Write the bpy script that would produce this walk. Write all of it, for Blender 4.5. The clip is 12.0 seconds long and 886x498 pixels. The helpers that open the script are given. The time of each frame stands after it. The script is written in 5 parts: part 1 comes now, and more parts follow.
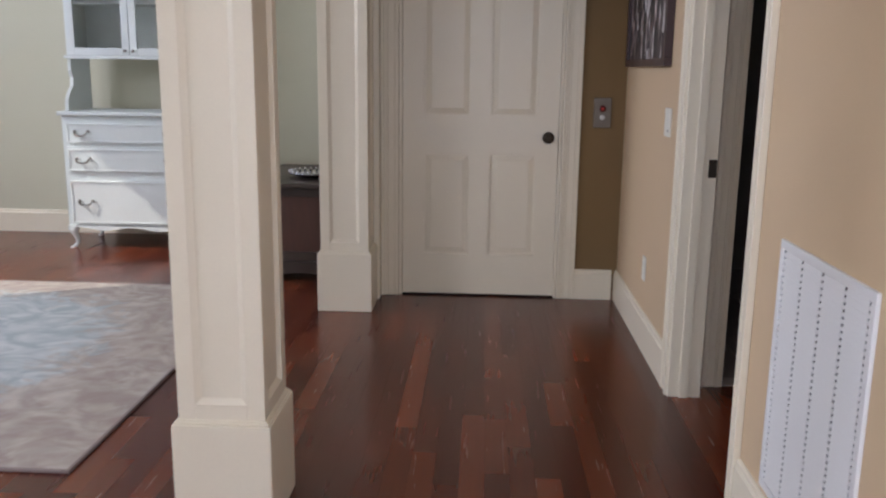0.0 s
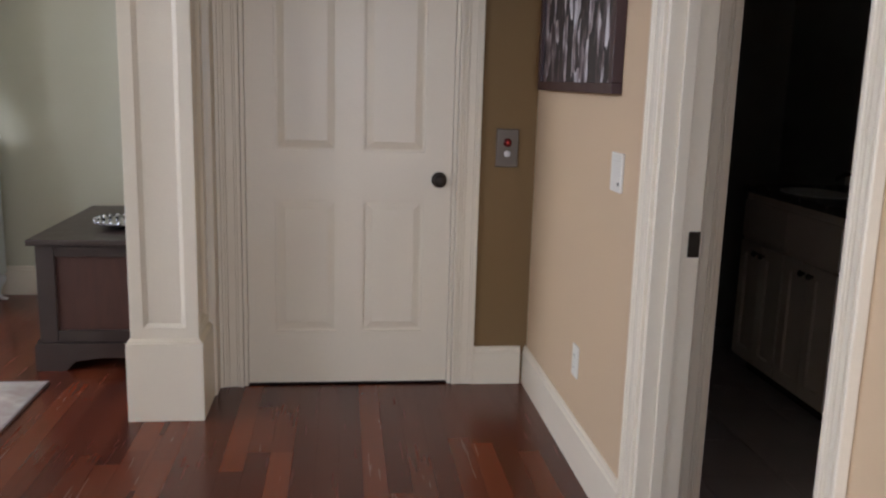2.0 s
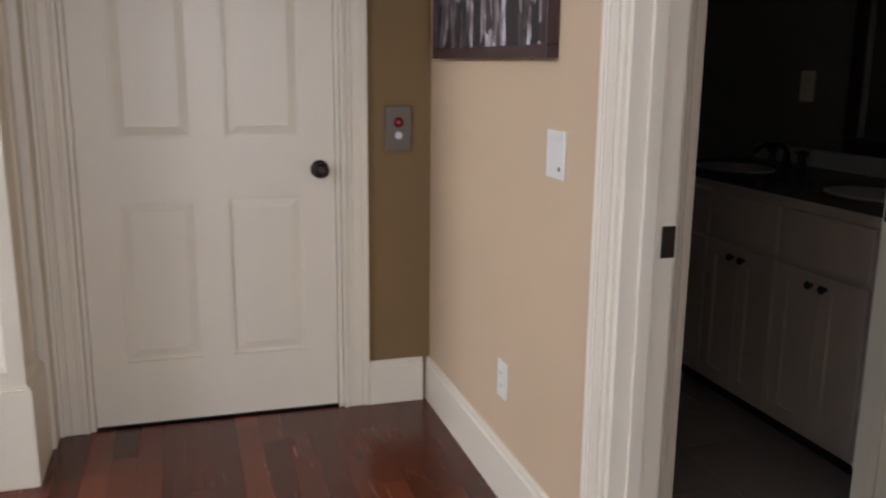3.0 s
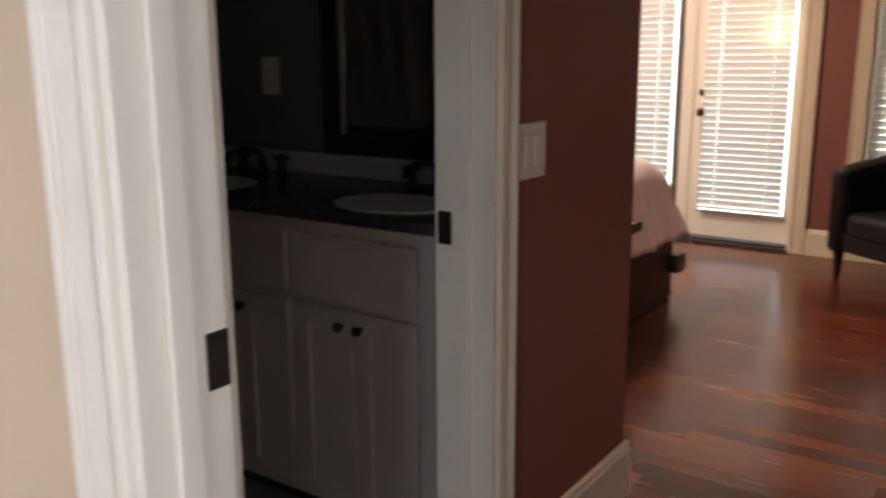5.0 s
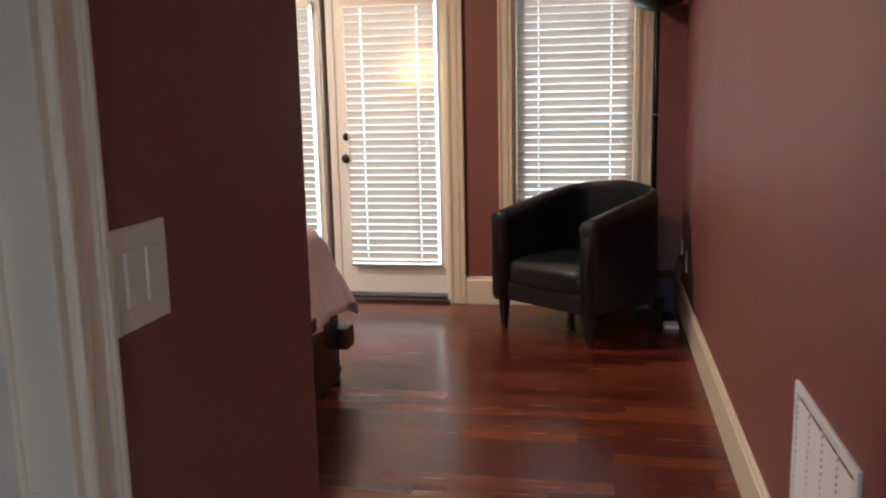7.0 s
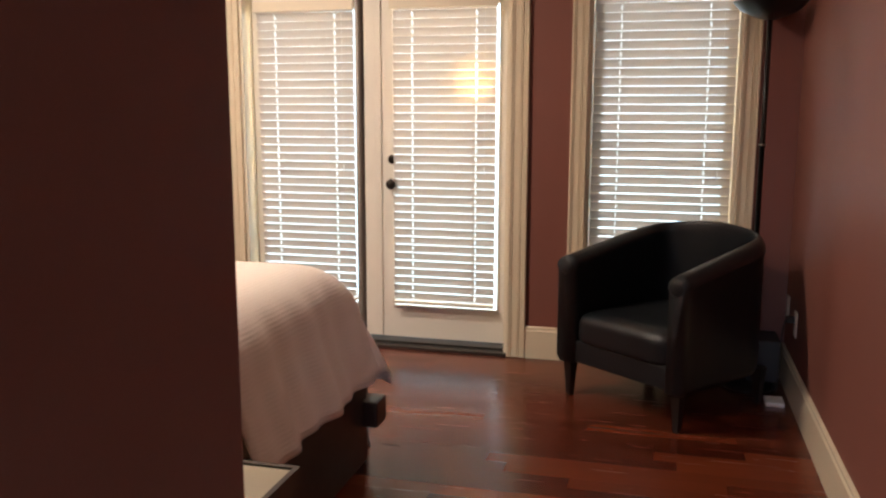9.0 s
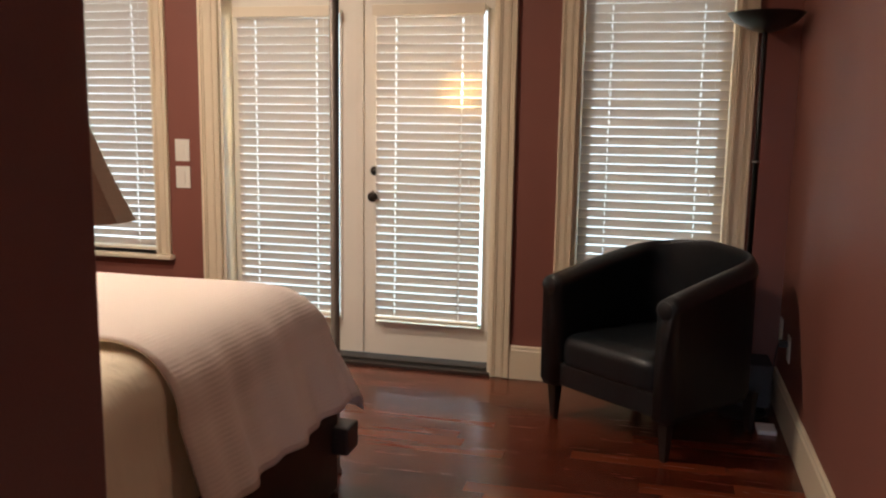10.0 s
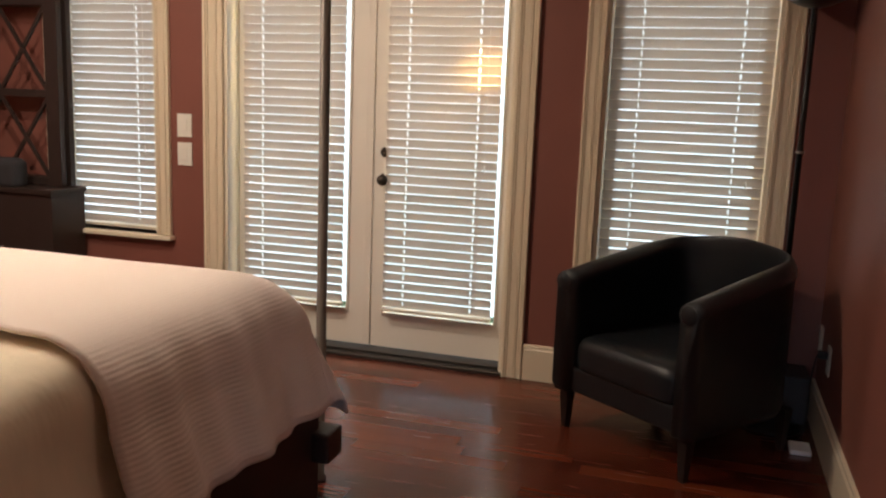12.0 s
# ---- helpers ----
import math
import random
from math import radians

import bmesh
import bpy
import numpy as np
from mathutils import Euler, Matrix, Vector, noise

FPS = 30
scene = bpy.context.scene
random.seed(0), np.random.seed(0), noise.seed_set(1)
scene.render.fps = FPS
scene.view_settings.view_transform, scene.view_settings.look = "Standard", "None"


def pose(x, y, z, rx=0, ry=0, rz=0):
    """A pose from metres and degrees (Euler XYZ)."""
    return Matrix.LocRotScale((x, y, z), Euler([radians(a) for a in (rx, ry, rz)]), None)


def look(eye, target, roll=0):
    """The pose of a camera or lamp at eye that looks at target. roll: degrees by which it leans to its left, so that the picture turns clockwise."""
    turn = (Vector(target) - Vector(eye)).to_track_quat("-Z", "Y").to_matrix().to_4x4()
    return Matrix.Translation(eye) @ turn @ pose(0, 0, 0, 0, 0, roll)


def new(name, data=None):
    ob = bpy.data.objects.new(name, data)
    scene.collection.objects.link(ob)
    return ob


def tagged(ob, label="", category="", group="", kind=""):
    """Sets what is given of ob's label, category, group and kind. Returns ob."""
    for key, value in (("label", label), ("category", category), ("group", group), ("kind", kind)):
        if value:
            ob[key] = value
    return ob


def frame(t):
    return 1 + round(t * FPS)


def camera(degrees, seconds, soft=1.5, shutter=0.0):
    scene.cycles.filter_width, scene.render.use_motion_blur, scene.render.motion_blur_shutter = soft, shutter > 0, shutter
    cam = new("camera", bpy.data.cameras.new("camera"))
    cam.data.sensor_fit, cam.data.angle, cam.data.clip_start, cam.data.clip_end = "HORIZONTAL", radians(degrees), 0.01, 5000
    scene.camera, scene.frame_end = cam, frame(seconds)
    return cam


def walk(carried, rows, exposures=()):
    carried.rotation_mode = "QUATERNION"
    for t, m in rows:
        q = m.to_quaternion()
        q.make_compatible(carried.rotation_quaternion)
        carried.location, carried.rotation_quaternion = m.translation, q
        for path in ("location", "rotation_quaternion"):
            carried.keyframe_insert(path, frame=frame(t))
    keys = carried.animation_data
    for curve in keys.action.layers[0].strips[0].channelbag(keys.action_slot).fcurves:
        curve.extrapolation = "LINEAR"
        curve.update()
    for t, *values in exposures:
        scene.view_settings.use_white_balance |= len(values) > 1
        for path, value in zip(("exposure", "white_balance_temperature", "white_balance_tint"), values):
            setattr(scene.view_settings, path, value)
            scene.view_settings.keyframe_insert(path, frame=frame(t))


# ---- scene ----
cam = camera(54.6, 12.0, soft=2.2, shutter=0.35)
PATH = [
    (0, (0.267, 0.261, 1.310), (0.181, 2.216, 0.897), 0.7),
    (0.5, (0.272, 0.559, 1.347), (0.260, 2.512, 0.913), 1.7),
    (1, (0.200, 0.860, 1.325), (0.305, 2.808, 0.885), 0.6),
    (1.5, (0.200, 1.175, 1.338), (0.388, 3.121, 0.916), 0.3),
    (2, (0.221, 1.447, 1.353), (0.455, 3.396, 0.969), 1.6),
    (2.5, (0.175, 1.746, 1.335), (0.577, 3.666, 0.948), 1.7),
    (2.7, (0.167, 1.858, 1.326), (0.623, 3.763, 0.923), 1.2),
    (4.3, (0.329, 2.641, 1.276), (1.606, 4.112, 0.820), -0.2),
    (4.5, (0.395, 2.715, 1.274), (1.767, 4.100, 0.824), -0.2),
    (5, (0.521, 2.853, 1.284), (2.126, 3.967, 0.854), -0.3),
    (5.5, (0.641, 3.027, 1.289), (2.461, 3.747, 0.881), -0.2),
    (6, (0.796, 3.127, 1.277), (2.688, 3.627, 0.865), -0.2),
    (6.5, (1.020, 3.160, 1.301), (2.930, 3.612, 0.916), -0.1),
    (7, (1.256, 3.224, 1.290), (3.192, 3.588, 0.942), -1.2),
    (7.5, (1.508, 3.313, 1.305), (3.437, 3.718, 0.966), -1.1),
    (7.7, (1.574, 3.348, 1.295), (3.447, 3.967, 0.964), -0.4),
    (9.3, (2.082, 3.377, 1.341), (3.997, 3.826, 1.020), 1.1),
    (9.5, (2.105, 3.389, 1.342), (4.028, 3.823, 1.022), 1.8),
    (10, (2.196, 3.344, 1.349), (4.108, 3.827, 1.044), 0.9),
    (10.5, (2.229, 3.301, 1.359), (4.139, 3.793, 1.063), -0.8),
    (11, (2.274, 3.269, 1.342), (4.187, 3.763, 1.067), -2.0),
    (11.5, (2.338, 3.284, 1.334), (4.240, 3.811, 1.042), -0.1),
    (12, (2.532, 3.289, 1.321), (4.414, 3.858, 0.981), 2.2),
]
EXPOSURES = [(0.0, -0.15, 6500, 13), (1.5, -0.05, 6500, 13), (2.7, 0.12, 6500, 13), (4.3, 0.42, 6450, 12), (5.0, 0.58, 6250, 12), (5.5, 0.70, 5900, 9), (6.5, 0.56, 5700, 8), (7.7, 0.52, 5750, 7), (9.5, 0.22, 6050, 8), (10.5, -0.10, 6100, 8), (12.0, -0.12, 6150, 8)]
walk(cam, [(t, look(eye, target, roll)) for t, eye, target, roll in PATH], EXPOSURES)

# ---- world and lights ----
SUN_AZ, SUN_EL = radians(205.0), radians(42.0)      # azimuth from +x towards +y
world = bpy.data.worlds.new("world")
scene.world = world
world.use_nodes = True
wn, wl = world.node_tree.nodes, world.node_tree.links
sky = wn.new("ShaderNodeTexSky")
sky.sky_type, sky.sun_disc = "NISHITA", False
sky.sun_elevation, sky.sun_rotation = SUN_EL, radians(90) - SUN_AZ
wn["Background"].inputs["Strength"].default_value = 0.12
wl.new(sky.outputs["Color"], wn["Background"].inputs["Color"])


def lamp(name, kind, m, energy, color, **settings):
    data = bpy.data.lights.new(name, kind)
    data.energy, data.color = energy, color
    if kind == "SUN":
        data.angle = settings["angle"]
    else:
        data.shape, data.size, data.size_y = "RECTANGLE", settings["w"], settings["h"]
    ob = new(name, data)
    ob.matrix_world = m
    return ob


sun_way = Vector((math.cos(SUN_EL) * math.cos(SUN_AZ), math.cos(SUN_EL) * math.sin(SUN_AZ), math.sin(SUN_EL)))
lamp("sun", "SUN", look((-9, 2, 9), Vector((-9, 2, 9)) - sun_way), 3.0, (1.0, 0.93, 0.82), angle=radians(0.6))
# added daylight lamps, standing in invented, unseen windows of living room and hall
DAY = (0.74, 0.81, 1.0)
lamp("added_daylight_west", "AREA", look((-5.12, 4.3, 2.83), (0, 4.3, 0.9)), 100, DAY, w=1.5, h=1.35)
lamp("added_daylight_west", "AREA", look((-5.12, 0.9, 2.83), (0, 0.9, 0.9)), 100, DAY, w=1.5, h=1.35)
lamp("added_daylight_south", "AREA", look((0.3, -0.52, 1.27), (-0.1, 3, 0.6)), 46, DAY, w=1.25, h=1.5)
# warm ceiling downlights of the bedroom, unseen; the weak third is added fill
WARM = (1.0, 0.79, 0.60)
DOWNLIGHTS_AND_FILL = [(4.9, 5.55, 41), (4.0, 6.5, 42), (4.1, 3.7, 3)]
for dx_, dy_, watts in DOWNLIGHTS_AND_FILL:
    lamp("downlight_fill", "AREA", look((dx_, dy_, 2.725), (dx_, dy_ + 0.0001, 0)), watts, WARM, w=0.13, h=0.13)

# ---- materials ----
def mat(name, color, rough=0.5, metal=0.0, var=0.06, scale=6.0, bump=0.0, bscale=200.0, spec=0.5, fine=0.03, coat=0.0, stretch=None):
    """Paint, metal, cloth: colour varied at two scales, with fine relief."""
    m = bpy.data.materials.new(name)
    m.use_nodes = True
    n, l = m.node_tree.nodes, m.node_tree.links
    b = n["Principled BSDF"]
    b.inputs["Roughness"].default_value, b.inputs["Metallic"].default_value = rough, metal
    b.inputs["Specular IOR Level"].default_value = spec
    b.inputs["Coat Weight"].default_value = coat
    co = n.new("ShaderNodeTexCoord")
    src = co.outputs["Object"]
    if stretch:
        mp = n.new("ShaderNodeMapping")
        mp.inputs["Scale"].default_value = stretch
        l.new(src, mp.inputs["Vector"])
        src = mp.outputs["Vector"]
    n1, n2 = n.new("ShaderNodeTexNoise"), n.new("ShaderNodeTexNoise")
    for node, s, d in ((n1, scale, 4.0), (n2, bscale, 3.0)):
        node.inputs["Scale"].default_value, node.inputs["Detail"].default_value = s, d
        l.new(src, node.inputs["Vector"])
    add = n.new("ShaderNodeMath"); add.operation = "MULTIPLY_ADD"
    l.new(n1.outputs["Fac"], add.inputs[0]); add.inputs[1].default_value = 2 * var; add.inputs[2].default_value = 1 - var
    add2 = n.new("ShaderNodeMath"); add2.operation = "MULTIPLY_ADD"
    l.new(n2.outputs["Fac"], add2.inputs[0]); add2.inputs[1].default_value = 2 * fine; add2.inputs[2].default_value = 1 - fine
    mul = n.new("ShaderNodeMath"); mul.operation = "MULTIPLY"
    l.new(add.outputs[0], mul.inputs[0]); l.new(add2.outputs[0], mul.inputs[1])
    vm = n.new("ShaderNodeVectorMath"); vm.operation = "SCALE"
    vm.inputs[0].default_value = color
    l.new(mul.outputs[0], vm.inputs["Scale"])
    l.new(vm.outputs["Vector"], b.inputs["Base Color"])
    rr = n.new("ShaderNodeMath"); rr.operation = "MULTIPLY_ADD"; rr.use_clamp = True
    l.new(n1.outputs["Fac"], rr.inputs[0]); rr.inputs[1].default_value = 0.16; rr.inputs[2].default_value = rough - 0.08
    l.new(rr.outputs[0], b.inputs["Roughness"])
    if bump:
        bp = n.new("ShaderNodeBump")
        bp.inputs["Strength"].default_value, bp.inputs["Distance"].default_value = bump, 0.002
        l.new(n2.outputs["Fac"], bp.inputs["Height"]); l.new(bp.outputs["Normal"], b.inputs["Normal"])
    return m


def wood_mat(name, dark, light, rough, grain=(60, 3, 60), island=False, coat=0.2):
    """Boards: a tone of its own for each piece, and grain along y."""
    m = bpy.data.materials.new(name)
    m.use_nodes = True
    n, l = m.node_tree.nodes, m.node_tree.links
    b = n["Principled BSDF"]
    co = n.new("ShaderNodeNewGeometry")
    mp = n.new("ShaderNodeMapping"); mp.inputs["Scale"].default_value = grain
    l.new(co.outputs["Position"], mp.inputs["Vector"])
    if island:
        rnd = co.outputs["Random Per Island"]
    else:
        rnd = n.new("ShaderNodeObjectInfo").outputs["Random"]
    off = n.new("ShaderNodeVectorMath"); off.operation = "ADD"
    sc = n.new("ShaderNodeMath"); sc.operation = "MULTIPLY"; sc.inputs[1].default_value = 40
    l.new(rnd, sc.inputs[0])
    l.new(mp.outputs["Vector"], off.inputs[0]); l.new(sc.outputs[0], off.inputs[1])
    nz = n.new("ShaderNodeTexNoise"); nz.inputs["Scale"].default_value, nz.inputs["Detail"].default_value = 1.0, 5.0
    l.new(off.outputs["Vector"], nz.inputs["Vector"])
    mix = n.new("ShaderNodeMath"); mix.operation = "MULTIPLY_ADD"; mix.inputs[1].default_value = 0.17
    l.new(nz.outputs["Fac"], mix.inputs[0])
    r2 = n.new("ShaderNodeMath"); r2.operation = "MULTIPLY_ADD"; r2.inputs[1].default_value, r2.inputs[2].default_value = 0.58, 0.0
    sq = n.new("ShaderNodeMath"); sq.operation = "POWER"; sq.inputs[1].default_value = 1.7
    l.new(rnd, sq.inputs[0]); l.new(sq.outputs[0], r2.inputs[0]); l.new(r2.outputs[0], mix.inputs[2])
    ramp = n.new("ShaderNodeValToRGB")
    ramp.color_ramp.elements[0].color, ramp.color_ramp.elements[1].color = (*dark, 1), (*light, 1)
    ramp.color_ramp.elements[0].position, ramp.color_ramp.elements[1].position = 0.1, 1.0
    l.new(mix.outputs[0], ramp.inputs["Fac"]); l.new(ramp.outputs["Color"], b.inputs["Base Color"])
    ro = n.new("ShaderNodeMath"); ro.operation = "MULTIPLY_ADD"; ro.inputs[1].default_value, ro.inputs[2].default_value = 0.14, rough - 0.07
    l.new(nz.outputs["Fac"], ro.inputs[0]); l.new(ro.outputs[0], b.inputs["Roughness"])
    b.inputs["Coat Weight"].default_value, b.inputs["Coat Roughness"].default_value = coat, 0.22
    b.inputs["Specular IOR Level"].default_value = 0.45
    bp = n.new("ShaderNodeBump"); bp.inputs["Strength"].default_value, bp.inputs["Distance"].default_value = 0.05, 0.001
    l.new(nz.outputs["Fac"], bp.inputs["Height"]); l.new(bp.outputs["Normal"], b.inputs["Normal"])
    return m


TAN = mat("tan_wall_paint", (0.62, 0.46, 0.29), 0.75, var=0.04, scale=2.0, bump=0.15, bscale=260)
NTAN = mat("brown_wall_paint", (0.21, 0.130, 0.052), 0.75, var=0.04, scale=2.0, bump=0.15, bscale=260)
SAGE = mat("sage_wall_paint", (0.57, 0.55, 0.42), 0.75, var=0.04, scale=2.0, bump=0.15, bscale=260)
MAROON = mat("maroon_wall_paint", (0.222, 0.083, 0.063), 0.5, var=0.06, scale=2.0, bump=0.15, bscale=260)
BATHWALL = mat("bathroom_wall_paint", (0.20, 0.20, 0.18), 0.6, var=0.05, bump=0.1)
CEIL = mat("ceiling_paint", (0.78, 0.76, 0.71), 0.85, var=0.03, bump=0.1)
TRIM = mat("cream_trim_paint", (0.80, 0.725, 0.575), 0.38, var=0.03, scale=4.0, bump=0.05, bscale=120)
TRIM_B = mat("tan_cream_trim_paint", (0.72, 0.63, 0.47), 0.38, var=0.03, scale=4.0, bump=0.05, bscale=120)
DOORW = mat("off_white_door_paint", (0.82, 0.78, 0.69), 0.38, var=0.03, scale=4.0, bump=0.05, bscale=120)
WHITE = mat("white_enamel", (0.80, 0.80, 0.79), 0.35, var=0.03)
# near-black that stands in for shade in gaps, slots, duct and toe kicks
SHADOWGAP = mat("gap_shade_black", (0.02, 0.015, 0.012), 0.8)
BRONZE = mat("oil_rubbed_bronze", (0.05, 0.04, 0.032), 0.38, metal=0.8, var=0.2, scale=40)
PLATE = mat("ivory_plastic", (0.78, 0.76, 0.68), 0.35, var=0.02)
STEEL = mat("brushed_steel", (0.34, 0.32, 0.29), 0.35, metal=0.9, var=0.1, scale=60)
FLOOR_WOOD = wood_mat("cherry_boards", (0.072, 0.0125, 0.0055), (0.25, 0.060, 0.023), 0.25, coat=0.08)
FLOOR_WOOD_FAR = wood_mat("cherry_boards_joined", (0.072, 0.0125, 0.0055), (0.25, 0.060, 0.023), 0.25, island=True, coat=0.08)
DARKWOOD = mat("dark_stained_wood", (0.035, 0.017, 0.012), 0.35, var=0.25, scale=8, stretch=(1, 8, 8), bump=0.1)
TILE = mat("grey_bath_tile", (0.34, 0.31, 0.30), 0.4, var=0.12, scale=3)

glass = bpy.data.materials.new("window_glass")
glass.use_nodes = True
gb = glass.node_tree.nodes["Principled BSDF"]
gb.inputs["Transmission Weight"].default_value, gb.inputs["Roughness"].default_value, gb.inputs["IOR"].default_value = 1.0, 0.0, 1.45
gb.inputs["Base Color"].default_value = (0.96, 0.98, 0.97, 1)

outside = bpy.data.materials.new("bright_outdoor_haze")
outside.use_nodes = True
on, ol = outside.node_tree.nodes, outside.node_tree.links
on.remove(on["Principled BSDF"])
em = on.new("ShaderNodeEmission"); em.inputs["Strength"].default_value = 3.5
ocoord, omap, onz, oramp = on.new("ShaderNodeTexCoord"), on.new("ShaderNodeMapping"), on.new("ShaderNodeTexNoise"), on.new("ShaderNodeValToRGB")
omap.inputs["Scale"].default_value = (1, 0.35, 0.6)
onz.inputs["Scale"].default_value, onz.inputs["Detail"].default_value = 0.8, 4.0
oramp.color_ramp.elements[0].color, oramp.color_ramp.elements[1].color = (0.56, 0.70, 0.74, 1), (0.80, 0.92, 1.0, 1)
oramp.color_ramp.elements[0].position, oramp.color_ramp.elements[1].position = 0.35, 0.6
ol.new(ocoord.outputs["Object"], omap.inputs["Vector"]); ol.new(omap.outputs["Vector"], onz.inputs["Vector"])
ol.new(onz.outputs["Fac"], oramp.inputs["Fac"]); ol.new(oramp.outputs["Color"], em.inputs["Color"])
ol.new(em.outputs["Emission"], on["Material Output"].inputs["Surface"])


# ---- mesh helpers ----
def box(bm, x0, y0, z0, x1, y1, z1, bevel=0.0, seg=2):
    """A box between two corners, with rounded edges where bevel is given."""
    vs = [bm.verts.new((x, y, z)) for x in (x0, x1) for y in (y0, y1) for z in (z0, z1)]
    fs = [bm.faces.new([vs[i] for i in f]) for f in ((0, 1, 3, 2), (4, 6, 7, 5), (0, 4, 5, 1), (2, 3, 7, 6), (0, 2, 6, 4), (1, 5, 7, 3))]
    if bevel:
        es = list({e for f in fs for e in f.edges})
        bmesh.ops.bevel(bm, geom=es, offset=bevel, segments=seg, affect="EDGES", profile=0.6)
    return fs


def lathe(bm, profile, at=(0, 0, 0), axis="z", n=24):
    """Turns a profile of (radius, height) round an axis through at."""
    rings = []
    for r, h in profile:
        ring = []
        for i in range(n):
            a = 2 * math.pi * i / n
            u, v = r * math.cos(a), r * math.sin(a)
            p = {"z": (u, v, h), "x": (h, u, v), "y": (v, h, u)}[axis]
            ring.append(bm.verts.new((at[0] + p[0], at[1] + p[1], at[2] + p[2])))
        rings.append(ring)
    for a, b in zip(rings, rings[1:]):
        for i in range(n):
            j = (i + 1) % n
            bm.faces.new((a[i], a[j], b[j], b[i]))
    for ring in (rings[0], rings[-1]):
        bm.faces.new(ring)


def prism(bm, outline, d0, d1, axis="z"):
    """Pulls a closed outline of (u, v) from d0 to d1 along an axis: z takes (x, y), y takes (x, z), x takes (y, z)."""
    def at(u, v, d):
        return {"z": (u, v, d), "y": (u, d, v), "x": (d, u, v)}[axis]
    a = [bm.verts.new(at(u, v, d0)) for u, v in outline]
    b = [bm.verts.new(at(u, v, d1)) for u, v in outline]
    n = len(outline)
    bm.faces.new(a); bm.faces.new(b)
    for i in range(n):
        bm.faces.new((a[i], a[(i + 1) % n], b[(i + 1) % n], b[i]))


def finish(bm, name, mats, smooth=False):
    bmesh.ops.recalc_face_normals(bm, faces=bm.faces[:])
    me = bpy.data.meshes.new(name)
    bm.to_mesh(me); bm.free()
    for m in mats if isinstance(mats, (list, tuple)) else [mats]:
        me.materials.append(m)
    if smooth:
        for p in me.polygons:
            p.use_smooth = True
    return me


def part(name, bm, material, parent, label="", smooth=False):
    ob = new(name, finish(bm, name, material, smooth))
    ob.parent = parent
    return tagged(ob, label)


def thing(name, label, category, at=(0, 0, 0), rz=0.0, group="", kind=""):
    ob = new(name)
    ob.empty_display_size = 0.1
    ob.matrix_world = pose(*at, 0, 0, rz)
    return tagged(ob, label, category, group, kind)


def solid(name, bm, material, label, category, kind="structure", smooth=False):
    return tagged(new(name, finish(bm, name, material, smooth)), label, category, "", kind)


def B(*boxes, bevel=0.0, seg=2):
    bm = bmesh.new()
    for b in boxes:
        box(bm, *b, bevel=bevel, seg=seg)
    return bm


def wall(name, axis, a, b, u0, u1, z0, z1, holes, low, high, label):
    """A wall whose faces lie at a and b along axis ('x' or 'y'), from u0 to u1 along the other; holes are (u0, u1, z0, z1)."""
    bm = bmesh.new()
    us = sorted({u0, u1, *[h[0] for h in holes], *[h[1] for h in holes]})
    zs = sorted({z0, z1, *[h[2] for h in holes], *[h[3] for h in holes]})
    for ua, ub in zip(us, us[1:]):
        for za, zb in zip(zs, zs[1:]):
            if any(h[0] <= (ua + ub) / 2 <= h[1] and h[2] <= (za + zb) / 2 <= h[3] for h in holes):
                continue
            box(bm, *((a, ua, za, b, ub, zb) if axis == "x" else (ua, a, za, ub, b, zb)))
    bmesh.ops.remove_doubles(bm, verts=bm.verts[:], dist=1e-5)
    bm.verts.index_update()
    seen = {}
    for f in bm.faces:
        seen.setdefault(tuple(sorted(v.index for v in f.verts)), []).append(f)
    bmesh.ops.delete(bm, geom=[f for fs in seen.values() if len(fs) > 1 for f in fs], context="FACES_ONLY")
    mid = (a + b) / 2
    k = 0 if axis == "x" else 1
    for f in bm.faces:
        f.material_index = 0 if f.calc_center_median()[k] <= mid else 1
    return solid(name, bm, [low, high], label, "wall")


CEILING_Z = 2.75
# unseen living room ceiling, raised so high added windows light the hall downwards
LIVING_Z = 3.60
HX, NY = 1.06, 5.145           # hall: east face, north face
BX0, BX1, BY0 = 1.18, 6.5, 2.755   # bedroom: west, east, south faces
PY = 3.765                     # south face of the bathroom's wall
CX = 2.765                     # corner where the bedroom widens

# ---- structure ----
wall("wall_hall_east", "x", HX, BX0, -0.6, PY, 0, CEILING_Z, [(2.745, 3.64, 0, 2.06)], TAN, MAROON, "tan painted hall wall, maroon on its bedroom side")
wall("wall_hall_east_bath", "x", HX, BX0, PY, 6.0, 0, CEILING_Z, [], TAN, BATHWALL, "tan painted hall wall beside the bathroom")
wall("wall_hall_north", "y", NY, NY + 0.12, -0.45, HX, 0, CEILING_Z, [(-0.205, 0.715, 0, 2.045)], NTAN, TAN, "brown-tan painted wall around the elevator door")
wall("wall_shaft_west", "x", -0.45, -0.33, NY + 0.12, 6.82, 0, LIVING_Z, [], SAGE, TAN, "sage painted side wall of the elevator shaft")
wall("wall_shaft_back", "y", 6.0, 6.12, -0.33, HX, 0, CEILING_Z, [], TAN, TAN, "plain back wall of the elevator shaft")
wall("wall_living_north", "y", 6.82, 6.94, -5.2, -0.45, 0, LIVING_Z, [], SAGE, SAGE, "pale sage painted living room wall")
wall("wall_living_west", "x", -5.32, -5.2, -0.6, 6.94, 0, LIVING_Z, [(3.5, 5.1, 2.1, 3.55), (0.1, 1.7, 2.1, 3.55)], SAGE, SAGE, "unseen pale sage living room wall with two added windows")
